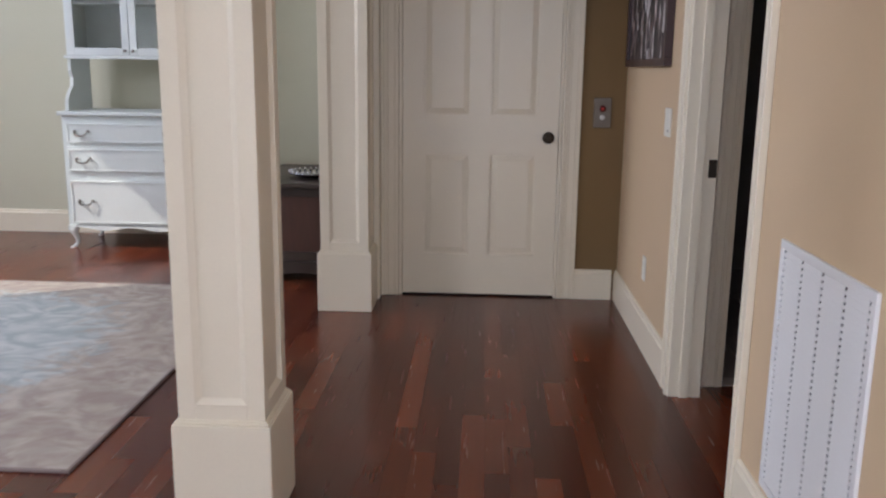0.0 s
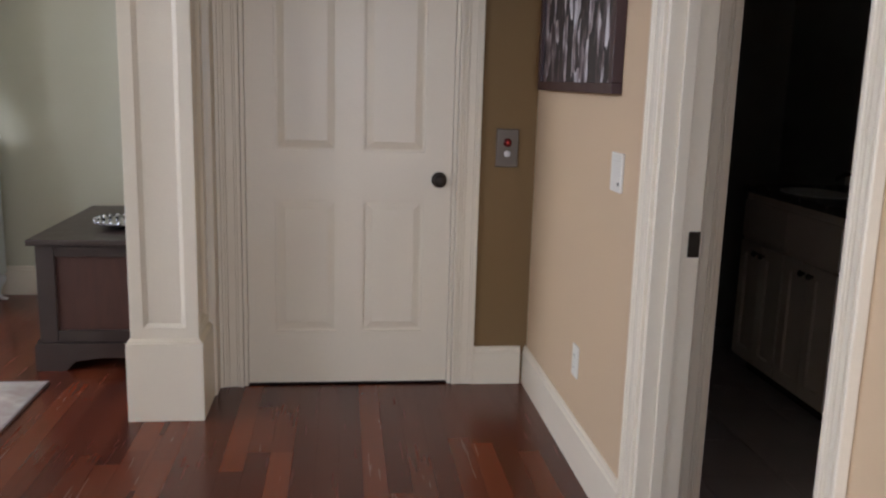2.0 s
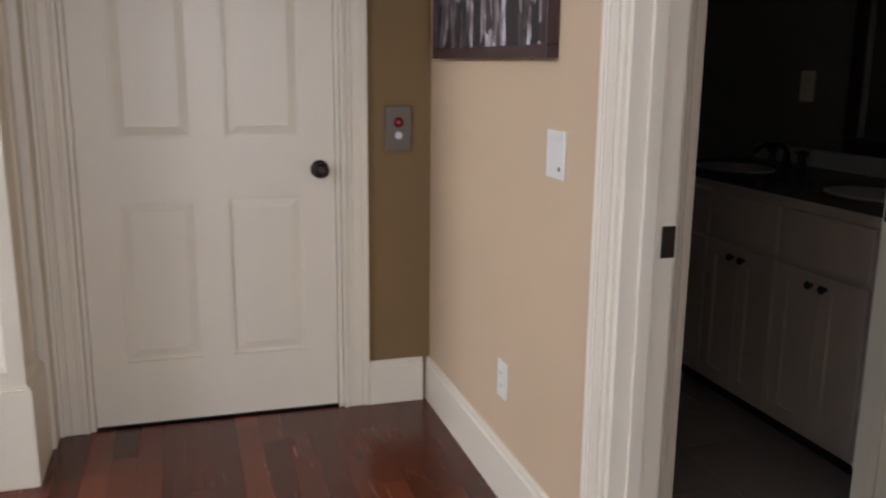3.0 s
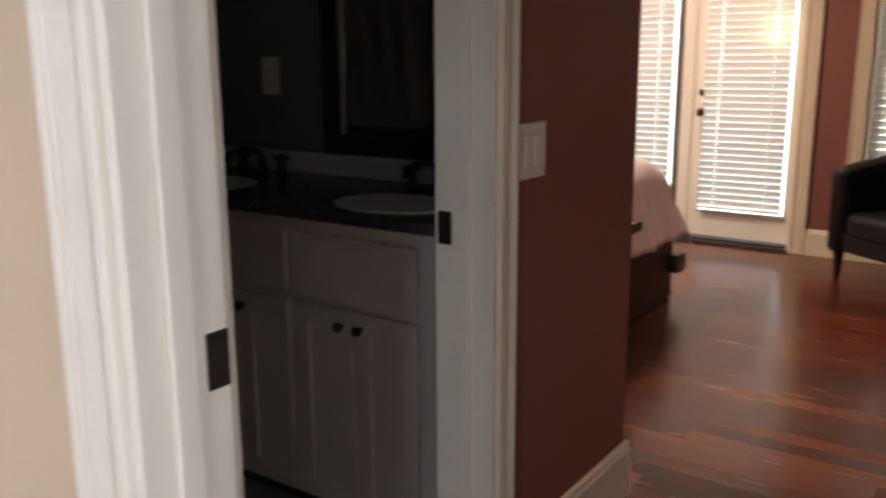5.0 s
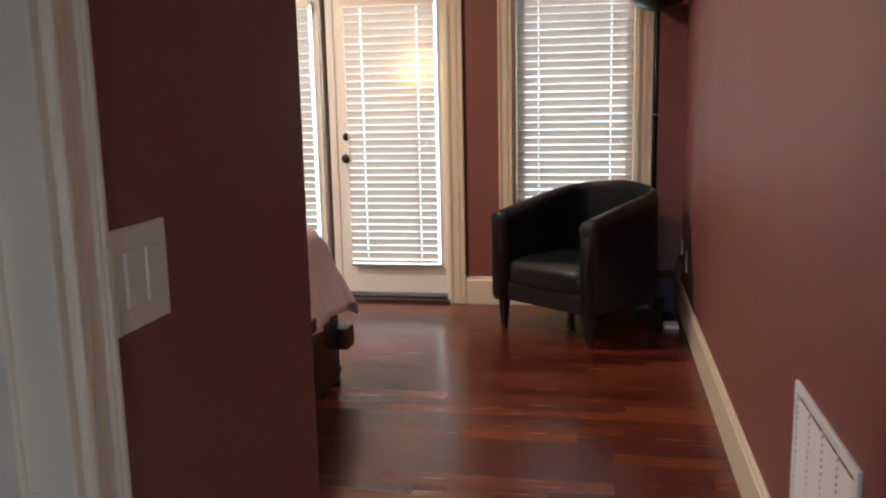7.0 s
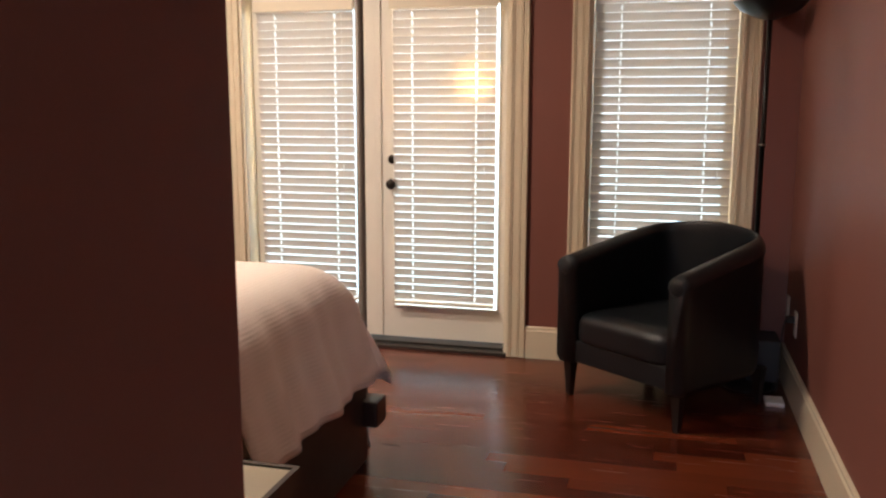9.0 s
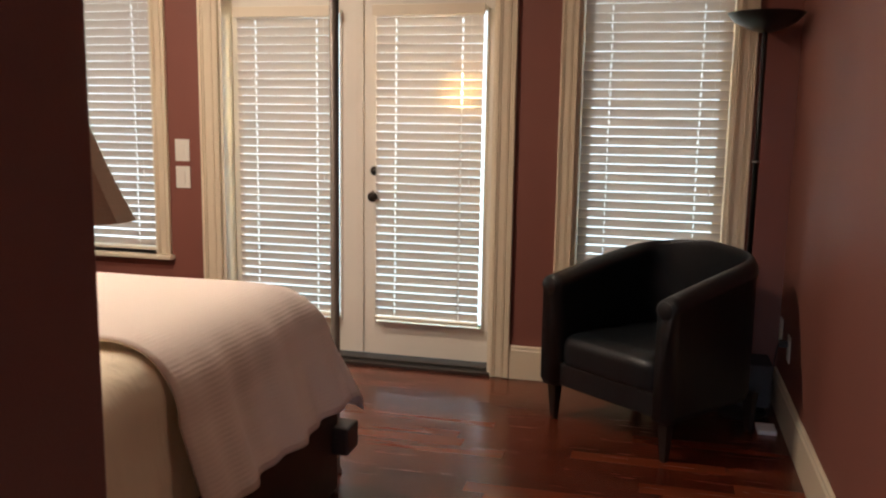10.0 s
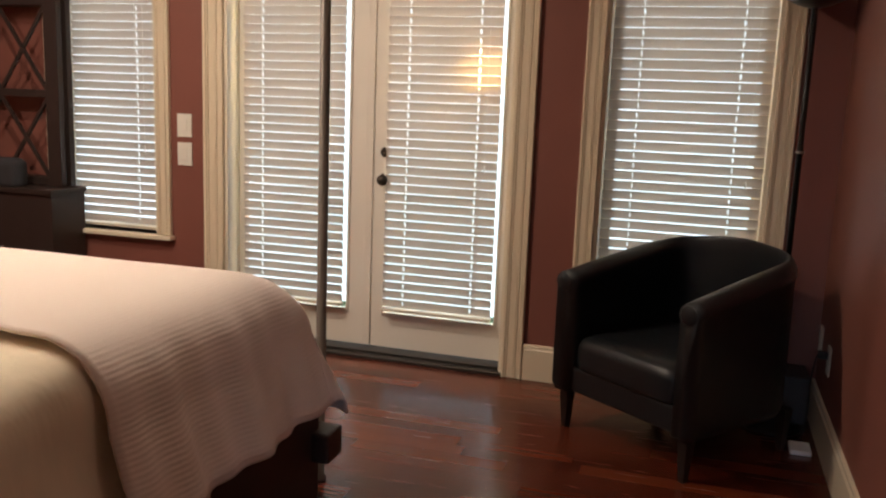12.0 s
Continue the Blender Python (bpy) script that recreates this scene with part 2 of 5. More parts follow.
wall("wall_south", "y", -0.72, -0.6, -5.32, BX0, 0, LIVING_Z, [(-0.35, 0.95, 0.5, 2.04)], SAGE, SAGE, "unseen pale sage wall with an added window")
wall("wall_bath_south", "y", PY, PY + 0.12, BX0, CX, 0, CEILING_Z, [(1.285, 2.015, 0, 2.06)], MAROON, BATHWALL, "maroon painted wall with the bathroom doorway")
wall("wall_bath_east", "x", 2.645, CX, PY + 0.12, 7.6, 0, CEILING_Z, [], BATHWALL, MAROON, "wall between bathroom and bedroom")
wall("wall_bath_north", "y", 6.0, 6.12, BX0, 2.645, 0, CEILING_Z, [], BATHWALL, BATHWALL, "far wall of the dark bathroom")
wall("wall_bedroom_south", "y", BY0 - 0.12, BY0, BX0, 6.7, 0, CEILING_Z, [], MAROON, MAROON, "long maroon painted bedroom wall")
WINDOWS = [(3.028, 3.764, 0.545, 2.25), (6.105, 6.825, 0.545, 2.25)]
FD0, FD1, FDZ = 4.165, 5.698, 2.045
wall("wall_bedroom_east", "x", BX1, 6.7, BY0 - 0.12, 7.72, 0, CEILING_Z, WINDOWS + [(FD0, FD1, 0, FDZ)], MAROON, WHITE, "maroon painted wall with french doors and windows")
wall("wall_bedroom_north", "y", 7.6, 7.72, 2.645, 6.7, 0, CEILING_Z, [], MAROON, MAROON, "far maroon bedroom wall")

# unseen beam, added to keep light off the upper hall walls
solid("shading_beam", B((-0.585, -0.6, 2.06, -0.325, NY, LIVING_Z - 0.001)), CEIL, "unseen beam added over the columns to shade the hall", "beam")
solid("ceiling", B((-0.324, -0.6, CEILING_Z, BX0, 7.72, CEILING_Z + 0.12), (BX0, BY0 - 0.12, CEILING_Z, 6.7, 7.72, CEILING_Z + 0.12), (-5.32, -0.72, LIVING_Z, -0.325, 6.94, LIVING_Z + 0.12)), CEIL, "plain white painted ceiling", "ceiling")
solid("ground", B((-60, -60, -0.40, 60, 60, -0.36)), mat("lawn", (0.07, 0.10, 0.035), 0.9, var=0.3, scale=1.5), "plain ground outside the house", "ground")
solid("subfloor", B((-5.32, -0.72, -0.36, BX0, 7.72, -0.022), (BX0, BY0 - 0.12, -0.36, 6.7, 7.72, -0.022)), SHADOWGAP, "dark base under the floorboards", "floor")
backdrop = solid("backdrop", B((9.0, -4, -0.36, 9.05, 14, 7)), outside, "hazy bright garden seen through the blinds", "backdrop")

# ---- trim ----
def baseboard(u0, u1, at, side, axis, h=0.176, label="tall cream painted baseboard", paint=None):
    """Along y (axis 'x') or x (axis 'y'), standing out from the wall face at towards side (+1 or -1), with a stepped cap and a shoe mould."""
    s = side
    out = [(at, 0.0), (at + s * 0.017, 0.0), (at + s * 0.017, h - 0.026), (at + s * 0.012, h - 0.018),
           (at + s * 0.012, h - 0.006), (at + s * 0.006, h), (at, h)]
    bm = bmesh.new()
    prism(bm, out, u0, u1, "y" if axis == "x" else "x")
    return solid("baseboard", bm, paint or TRIM, label, "baseboard")


def casing_piece(bm, u0, u1, at, side, axis, z0, z1, horizontal=False):
    """Fluted door casing: a backband, two beads and a flat, standing out from at."""
    s = side
    w = (z1 - z0) if horizontal else (u1 - u0)
    base = z0 if horizontal else u0
    steps = [(0.0, 0.16, 0.024), (0.16, 0.30, 0.016), (0.30, 0.40, 0.019), (0.40, 0.74, 0.015), (0.74, 0.84, 0.018), (0.84, 1.0, 0.021)]
    for f0, f1, d in steps:
        a, b = base + f0 * w, base + f1 * w
        if horizontal:
            args = (at, u0, a, at + s * d, u1, b) if axis == "x" else (u0, at, a, u1, at + s * d, b)
        else:
            args = (at, a, z0, at + s * d, b, z1) if axis == "x" else (a, at, z0, b, at + s * d, z1)
        x0, y0, c0, x1, y1, c1 = args
        box(bm, min(x0, x1), min(y0, y1), c0, max(x0, x1), max(y0, y1), c1, bevel=0.0025, seg=1)


def casing(at, side, axis, o0, o1, top, w=0.10, left=True, right=True, bottom=0.0, head=True, label="cream painted moulded door casing", paint=None, near=None):
    wn_ = near or w
    e = thing("trim", label, "casing", kind="structure")
    if left:
        bm = bmesh.new(); casing_piece(bm, o0 - wn_, o0, at, side, axis, bottom, top); part("casing_leg", bm, paint or TRIM, e)
    if right:
        bm = bmesh.new(); casing_piece(bm, o1, o1 + w, at, side, axis, bottom, top); part("casing_leg", bm, paint or TRIM, e)
    if head:
        bm = bmesh.new(); casing_piece(bm, o0 - (wn_ if left else 0), o1 + (w if right else 0), at, side, axis, top + 0.002, top + w, True); part("casing_head", bm, paint or TRIM, e)
    return e


baseboard(-0.6, 2.685, HX, -1, "x")
baseboard(3.76, NY, HX, -1, "x")
baseboard(0.815, HX - 0.03, NY, -1, "y")
baseboard(-5.2, -0.45, 6.82, -1, "y", 0.178, "tall white living room baseboard")
baseboard(NY + 0.12, 6.79, -0.45, -1, "x", 0.178, "tall white living room baseboard")
baseboard(2.085, CX + 0.02, PY, -1, "y")
baseboard(PY, 7.6, CX, 1, "x")
baseboard(BX0, BX1, BY0, 1, "y", paint=TRIM_B)
baseboard(BY0 + 0.03, 4.065, BX1, -1, "x", paint=TRIM_B)
baseboard(5.818, 7.6, BX1, -1, "x", paint=TRIM_B)

# hall casings and jambs
casing(NY, -1, "y", -0.205, 0.715, 2.045)
casing(HX, -1, "x", 2.745, 3.64, 2.06, w=0.105, near=0.058)
casing(PY, -1, "y", 1.285, 2.015, 2.06, w=0.072)
casing(BX1, -1, "x", FD0, FD1, FDZ, w=0.118, near=0.10, paint=TRIM_B)


def jamb(axis, a, b, o0, o1, top, stop, label):
    """Lines an opening; stop is where along the thickness the door stop stands (None: no stop)."""
    e = thing("trim", label, "door jamb", kind="structure")
    t = 0.018
    for u0, u1, n in ((o0 + 0.001, o0 + t, "jamb"), (o1 - t, o1 - 0.001, "jamb")):
        part(n, B((a - 0.001, u0, 0, b + 0.001, u1, top - t) if axis == "x" else (u0, a - 0.001, 0, u1, b + 0.001, top - t), bevel=0.002, seg=1), TRIM, e)
    part("jamb_head", B((a, o0 + t, top - t, b, o1 - t, top - 0.001) if axis == "x" else (o0 + t, a, top - t, o1 - t, b, top - 0.001)), TRIM, e)
    if stop is not None:
        for u0, u1 in ((o0 + t, o0 + t + 0.011), (o1 - t - 0.011, o1 - t)):
            part("door_stop", B((stop, u0, 0, stop + 0.035, u1, top - t) if axis == "x" else (u0, stop, 0, u1, stop + 0.035, top - t), bevel=0.003), TRIM, e)
    return e


j1 = jamb("x", HX - 0.012, BX0 - 0.002, 2.745, 3.64, 2.06, HX + 0.03, "cream painted jamb of the bedroom doorway")
part("strike_plate", B((1.144, 3.618, 0.905, 1.176, 3.6225, 0.975), bevel=0.001, seg=1), BRONZE, j1, "dark bronze strike plate")
j2 = jamb("y", PY - 0.012, PY + 0.132, 1.285, 2.015, 2.06, PY + 0.04, "cream painted jamb of the bathroom doorway")
part("strike_plate", B((1.9935, 3.855, 0.90, 1.9975, 3.889, 0.972), bevel=0.001, seg=1), BRONZE, j2, "dark bronze strike plate")
jamb("y", NY - 0.004, NY + 0.12, -0.205, 0.715, 2.045, None, "cream painted jamb of the elevator door")
jamb("x", BX1 - 0.004, 6.7, FD0, FD1, FDZ, None, "cream painted jamb of the french doors")


def panel_door(e, width, height, y_front, thick, panels, x0=0.0, z0=0.012):
    """A stile and rail door seen from -y, with raised panels; panels are (x0, x1, z0, z1) in the door's own metres."""
    xs = sorted({0.0, width, *[p[0] for p in panels], *[p[1] for p in panels]})
    zs = sorted({0.0, height, *[p[2] for p in panels], *[p[3] for p in panels]})
    bm = bmesh.new()
    for xa, xb in zip(xs, xs[1:]):
        for za, zb in zip(zs, zs[1:]):
            if any(p[0] <= (xa + xb) / 2 <= p[1] and p[2] <= (za + zb) / 2 <= p[3] for p in panels):
                continue
            box(bm, x0 + xa, y_front, z0 + za, x0 + xb, y_front + thick, z0 + zb)
    bmesh.ops.remove_doubles(bm, verts=bm.verts[:], dist=1e-5)
    part("door_frame", bm, TRIM, e)
    for p in panels:
        bm = bmesh.new()
        xa, xb, za, zb = x0 + p[0] - 0.002, x0 + p[1] + 0.002, z0 + p[2] - 0.002, z0 + p[3] + 0.002
        box(bm, xa, y_front + 0.012, za, xb, y_front + thick - 0.012, zb)
        for y_a, y_b in ((y_front + 0.004, y_front + 0.0125), (y_front + thick - 0.0125, y_front + thick - 0.004)):
            m = 0.045
            lo, hi = (y_b, y_a) if y_a == y_front + 0.004 else (y_a, y_b)
            outer = [bm.verts.new(v) for v in ((xa + 0.012, lo, za + 0.012), (xb - 0.012, lo, za + 0.012), (xb - 0.012, lo, zb - 0.012), (xa + 0.012, lo, zb - 0.012))]
            inner = [bm.verts.new(v) for v in ((xa + m, hi, za + m), (xb - m, hi, za + m), (xb - m, hi, zb - m), (xa + m, hi, zb - m))]
            bm.faces.new(inner)
            for i in range(4):
                bm.faces.new((outer[i], outer[(i + 1) % 4], inner[(i + 1) % 4], inner[i]))
        part("panel", bm, TRIM, e)


def round_knob(e, at, way, label="round dark bronze doorknob", r=0.029):
    """A turned knob on a rosette; way is -1 or +1 along y."""
    bm = bmesh.new()
    prof = [(0.0005, 0), (0.033, 0), (0.034, 0.004), (0.028, 0.009), (0.012, 0.012), (0.010, 0.028), (0.014, 0.032), (r * 0.85, 0.038), (r, 0.048), (r * 0.93, 0.058), (r * 0.6, 0.064), (0.0005, 0.066)]
    lathe(bm, [(a, way * h) for a, h in prof], at, "y")
    return part("door_knob", bm, BRONZE, e, label, True)


# elevator door
d1 = thing("door_1", "closed cream painted four-panel elevator door", "door", kind="structure")
panel_door(d1, 0.880, 2.010, NY + 0.008, 0.036, [(0.120, 0.385, 0.235, 0.825), (0.495, 0.760, 0.235, 0.825), (0.120, 0.385, 1.035, 1.885), (0.495, 0.760, 1.035, 1.885)], x0=-0.185)
round_knob(d1, (0.640, NY + 0.008, 0.93), -1)
part("latch_plate", B((0.6985, NY + 0.002, 0.895, 0.7025, NY + 0.030, 0.965)), BRONZE, d1, "dark bronze latch plate")
for z in (0.28, 1.05, 1.80):
    bm = bmesh.new(); lathe(bm, [(0.0055, 0), (0.0055, 0.09)], (-0.187, NY + 0.004, z)); part("hinge", bm, TRIM, d1, smooth=True)
# strip coloured near-black for the shade in the gap below the door
part("door_gap_strip", B((-0.185, NY + 0.012, 0.004, 0.695, NY + 0.04, 0.0115)), SHADOWGAP, d1, "near-black strip in for the shaded gap under the door")

# bedroom door, standing open
d2 = thing("door_2", "cream painted panelled bedroom door standing open", "door", (1.19, 2.765, 0), 10.0, kind="structure")
panel_door(d2, 0.855, 2.020, -0.036, 0.036, [(0.115, 0.365, 0.235, 0.825), (0.48, 0.735, 0.235, 0.825), (0.115, 0.365, 1.035, 1.885), (0.48, 0.735, 1.035, 1.885)], z0=0.012)
round_knob(d2, (0.79, 0.0, 0.935), 1)
round_knob(d2, (0.79, -0.036, 0.935), -1)


# ---- columns ----
def column(x0, x1, y0, y1, label):
    """A square panelled column on a plinth, rising to the ceiling."""
    e = thing("column", label, "column", group="columns beside the hall", kind="structure")
    z1 = 0.315
    bm = B((x0, y0, 0.0, x1, y1, z1), bevel=0.004)
    c = 0.5 * (x0 + x1), 0.5 * (y0 + y1)
    hw, hd = (x1 - x0) / 2, (y1 - y0) / 2
    for k, (d, za, zb) in enumerate(((0.0005, z1 - 0.004, z1 + 0.006), (0.006, z1 + 0.006, z1 + 0.014), (0.012, z1 + 0.014, z1 + 0.020))):
        box(bm, x0 + d, y0 + d, za, x1 - d, y1 - d, zb, bevel=0.002, seg=1)
    part("plinth", bm, TRIM, e)
    i = 0.017
    top = 2.059
    rail, stile, dep = 0.045, 0.052, 0.012
    zb, zt = z1 + 0.02, top
    core = B((x0 + i + dep, y0 + i + dep, zb, x1 - i - dep, y1 - i - dep, zt))
    part("shaft", core, TRIM, e)
    bm = bmesh.new()
    for sx in (x0 + i, x1 - i - stile):
        for sy in (y0 + i, y1 - i - stile):
            box(bm, sx, sy, zb, sx + stile, sy + stile, zt, bevel=0.003)
    part("corner_boards", bm, TRIM, e)
    bm = bmesh.new()
    a0, a1, b0, b1 = x0 + i + stile, x1 - i - stile, y0 + i + stile, y1 - i - stile
    for za, zc in ((zb, zb + rail), (zt - 0.12, zt)):
        box(bm, a0, y0 + i, za, a1, y0 + i + dep, zc); box(bm, a0, y1 - i - dep, za, a1, y1 - i, zc)
        box(bm, x0 + i, b0, za, x0 + i + dep, b1, zc); box(bm, x1 - i - dep, b0, za, x1 - i, b1, zc)
    part("rails", bm, TRIM, e)
    bm = bmesh.new()                # sloped panel mould inside each face
    za, zc, m = zb + rail, zt - 0.12, 0.016
    for face in range(4):
        u0, u1 = (a0, a1) if face < 2 else (b0, b1)
        o = [(u0, za), (u1, za), (u1, zc), (u0, zc)]
        n = [(u0 + m, za + m), (u1 - m, za + m), (u1 - m, zc - m), (u0 + m, zc - m)]
        def at(u, z, d):
            return {0: (u, y0 + i + d, z), 1: (u, y1 - i - d, z), 2: (x0 + i + d, u, z), 3: (x1 - i - d, u, z)}[face]
        vo = [bm.verts.new(at(u, z, 0.002)) for u, z in o]
        vn = [bm.verts.new(at(u, z, dep - 0.0005)) for u, z in n]
        for q in range(4):
            bm.faces.new((vo[q], vo[(q + 1) % 4], vn[(q + 1) % 4], vn[q]))
    part("panel_mould", bm, TRIM, e)
    return e


column(-0.588, -0.306, 2.472, 2.765, "square cream painted panelled column on a plinth")
column(-0.611, -0.316, 4.75, 5.03, "square cream painted panelled column beside the elevator door")
solid("wall_return", B((-0.52, 5.032, 0, -0.3065, NY - 0.001, CEILING_Z)), TRIM, "short cream wall behind the column", "wall")

# ---- windows and french doors ----
slatm = bpy.data.materials.new("backlit_white_slat")
slatm.use_nodes = True
sn, sl = slatm.node_tree.nodes, slatm.node_tree.links
sp = sn["Principled BSDF"]
sp.inputs["Base Color"].default_value, sp.inputs["Roughness"].default_value = (0.63, 0.595, 0.575, 1), 0.4
tr = sn.new("ShaderNodeBsdfTranslucent"); tr.inputs["Color"].default_value = (0.82, 0.765, 0.735, 1)
rf = sn.new("ShaderNodeBsdfRefraction"); rf.inputs["Color"].default_value = (1.0, 0.84, 0.68, 1)
rf.inputs["Roughness"].default_value, rf.inputs["IOR"].default_value = 0.5, 1.2
m1, m2 = sn.new("ShaderNodeMixShader"), sn.new("ShaderNodeMixShader")
m1.inputs["Fac"].default_value, m2.inputs["Fac"].default_value = 0.13, 0.24
sl.new(sp.outputs["BSDF"], m1.inputs[1]); sl.new(tr.outputs["BSDF"], m1.inputs[2])
sl.new(m1.outputs["Shader"], m2.inputs[1]); sl.new(rf.outputs["BSDF"], m2.inputs[2])
sl.new(m2.outputs["Shader"], sn["Material Output"].inputs["Surface"])


def slat_mesh(length, holes, tilt):
    """One crowned slat about its middle, tilted, with route holes for the cords at the places given along it."""
    bm = bmesh.new()
    w, t, crown = 0.0227, 0.0013, 0.0034

    def strip(x0, x1, y0, y1):
        xs = [x0 + (x1 - x0) * k / 4 for k in range(5)]
        up = [(x, crown * (1 - (x / w) ** 2) + t) for x in xs]
        prism(bm, up + [(x, z - 2 * t) for x, z in up[::-1]], y0, y1, "y")

    ys = [-length / 2]
    for h in holes:
        ys += [h - 0.003, h + 0.003]
    ys.append(length / 2)
    for k, (a, b) in enumerate(zip(ys, ys[1:])):
        if k % 2 == 0:
            strip(-w, w, a, b)
        else:
            strip(-w, -0.011, a, b); strip(0.011, w, a, b)
    bmesh.ops.rotate(bm, verts=bm.verts[:], cent=(0, 0, 0), matrix=Matrix.Rotation(radians(tilt), 3, "Y"))
    return finish(bm, "slat", slatm)


def blind(x, y0, y1, z0, z1, label, pitch=0.0455, valance=0.075, tilt=67.0):
    """A lowered wooden blind with its bottom rail at z0 and head rail under z1."""
    e = thing("window_blind", label, "blind", group="blinds on the garden side")
    length = y1 - y0
    mid = (y0 + y1) / 2
    holes = [-length * 0.31, length * 0.31]
    me = slat_mesh(length, holes, tilt)
    z = z0 + 0.035
    while z < z1 - valance + 0.022:
        s = new("slat", me)
        s.parent = e
        s.matrix_basis = pose(x, mid + random.uniform(-0.001, 0.001), z, random.uniform(-0.12, 0.12), random.uniform(-1.3, 1.3), 0)
        z += pitch
    part("bottom_rail", B((x - 0.024, y0, z0 - 0.008, x + 0.024, y1, z0 + 0.008), bevel=0.003), TRIM, e)
    part("valance", B((x - 0.034, y0 - 0.012, z1 - valance, x - 0.024, y1 + 0.012, z1), (x - 0.024, y0 - 0.004, z1 - 0.045, x + 0.026, y1 + 0.004, z1 - 0.004), bevel=0.003), TRIM, e)
    for h in holes:
        for dx in (-0.018, 0.018):
            bm = bmesh.new(); lathe(bm, [(0.0009, z0), (0.0009, z1 - valance)], (x + dx, mid + h, 0), n=6); part("cord", bm, WHITE, e)
    bm = bmesh.new(); lathe(bm, [(0.0007, z1 - valance), (0.0007, 1.02), (0.004, 1.015), (0.005, 0.985), (0.001, 0.98)], (x - 0.030, y0 + length * 0.10, 0), n=8)
    part("pull_cord", bm, WHITE, e, "thin white pull cord with a tassel")
    return e


def sash_window(name, y0, y1, z0, z1, label):
    e = thing(name, label, "window", kind="structure")
    casing(BX1, -1, "x", y0, y1, z1, w=0.085, right=name != "window_2", bottom=z0 + 0.002, label="cream painted moulded window casing", paint=TRIM_B)
    part("window_sill", B((BX1 - 0.048, y0 - 0.10, z0 - 0.024, 6.62, y1 + (0.11 if name != "window_2" else 0.0), z0), bevel=0.006), TRIM, e)
    t = 0.018
    part("window_frame", B((BX1 - 0.002, y0 + 0.001, z0, 6.7, y0 + t, z1), (BX1 - 0.002, y1 - t, z0, 6.7, y1 - 0.001, z1), (BX1 - 0.002, y0 + t, z1 - t, 6.7, y1 - t, z1 - 0.001)), TRIM, e)
    for za, zb, x in ((z0 + 0.002, z1 - t, 6.635),):
        s = 0.042
        part("sash", B((x, y0 + t, za, x + 0.03, y0 + t + s, zb), (x, y1 - t - s, za, x + 0.03, y1 - t, zb),
                       (x, y0 + t + s, za, x + 0.03, y1 - t - s, za + s), (x, y0 + t + s, zb - s, x + 0.03, y1 - t - s, zb), bevel=0.003), TRIM, e)
        p = part("pane", B((x + 0.013, y0 + t + s - 0.004, za + s - 0.004, x + 0.017, y1 - t - s + 0.004, zb - s + 0.004)), glass, e)
        p.visible_shadow = False
    return e


sash_window("window_1", *WINDOWS[0], "tall sash window with cream casing")
sash_window("window_2", *WINDOWS[1], "sash window with cream casing beside the wall plates")
blind(6.545, 3.050, 3.742, 0.57, 2.22, "lowered white slatted blind on the window behind the armchair")
blind(6.545, 6.130, 6.805, 0.57, 2.22, "lowered white slatted blind on the small window")

FM = (FD0 + FD1) / 2
FX0, FX1 = 6.618, 6.663


def french_leaf(name, y0, y1, blind0, blind1, label):
    e = thing(name, label, "french door", group="pair of french doors", kind="structure")
    z0, z1 = 0.035, 2.022
    hinge_low = y0 < 4.5
    g0, g1, gz0, gz1 = blind0 - 0.016, blind1 + 0.016, 0.215, 1.89
    part("door_frame", B((FX0, y0, z0, FX1, g0, z1), (FX0, g1, z0, FX1, y1, z1), (FX0, g0, z0, FX1, g1, gz0), (FX0, g0, gz1, FX1, g1, z1)), DOORW, e)
    bead = 0.008
    part("glazing_bead", B((FX0 - 0.009, g0 - 0.006, gz0 - 0.006, FX0 + 0.012, g0 + bead, gz1 + 0.006), (FX0 - 0.009, g1 - bead, gz0 - 0.006, FX0 + 0.012, g1 + 0.006, gz1 + 0.006),
                           (FX0 - 0.009, g0 + bead, gz0 - 0.006, FX0 + 0.012, g1 - bead, gz0 + bead), (FX0 - 0.009, g0 + bead, gz1 - bead, FX0 + 0.012, g1 - bead, gz1 + 0.006), bevel=0.003), DOORW, e)
    p = part("pane", B((FX0 + 0.018, g0 - 0.004, gz0 - 0.004, FX0 + 0.024, g1 + 0.004, gz1 + 0.004)), glass, e)
    p.visible_shadow = False
    return e


fr = french_leaf("door_3", FD0 + 0.02, FM - 0.002, 4.254, 4.829, "closed cream french door with a blind over its glass")
fl = french_leaf("door_4", FM + 0.002, FD1 - 0.02, 5.056, 5.630, "closed cream french door with a blind over its glass")
part("astragal", B((FX0 - 0.012, FM - 0.022, 0.04, FX0 - 0.001, FM + 0.016, 2.018), bevel=0.003), DOORW, fl)
for z, r, ln, nm, lab in ((1.052, 0.026, 0.022, "deadbolt", "round dark bronze deadbolt"), (0.914, 0.029, 0.066, "door_knob", "round dark bronze doorknob")):
    bm = bmesh.new()
    if nm == "deadbolt":
        lathe(bm, [(0.0005, 0), (r, 0), (r, -0.010), (r * 0.8, -0.016), (0.006, -0.018), (0.006, -0.034), (0.0005, -0.034)], (FX0, 4.845, z), "x")
    else:
        lathe(bm, [(0.0005, 0), (0.033, 0), (0.034, -0.004), (0.014, -0.012), (0.011, -0.026), (r * 0.9, -0.036), (r, -0.046), (r * 0.85, -0.058), (0.0005, -0.064)], (FX0, 4.845, z), "x")
    part(nm, bm, BRONZE, fr, lab, True)
blind(6.580, 4.254, 4.829, 0.250, 1.915, "lowered white slatted blind on the french door with the knob", valance=0.055, tilt=70.0)
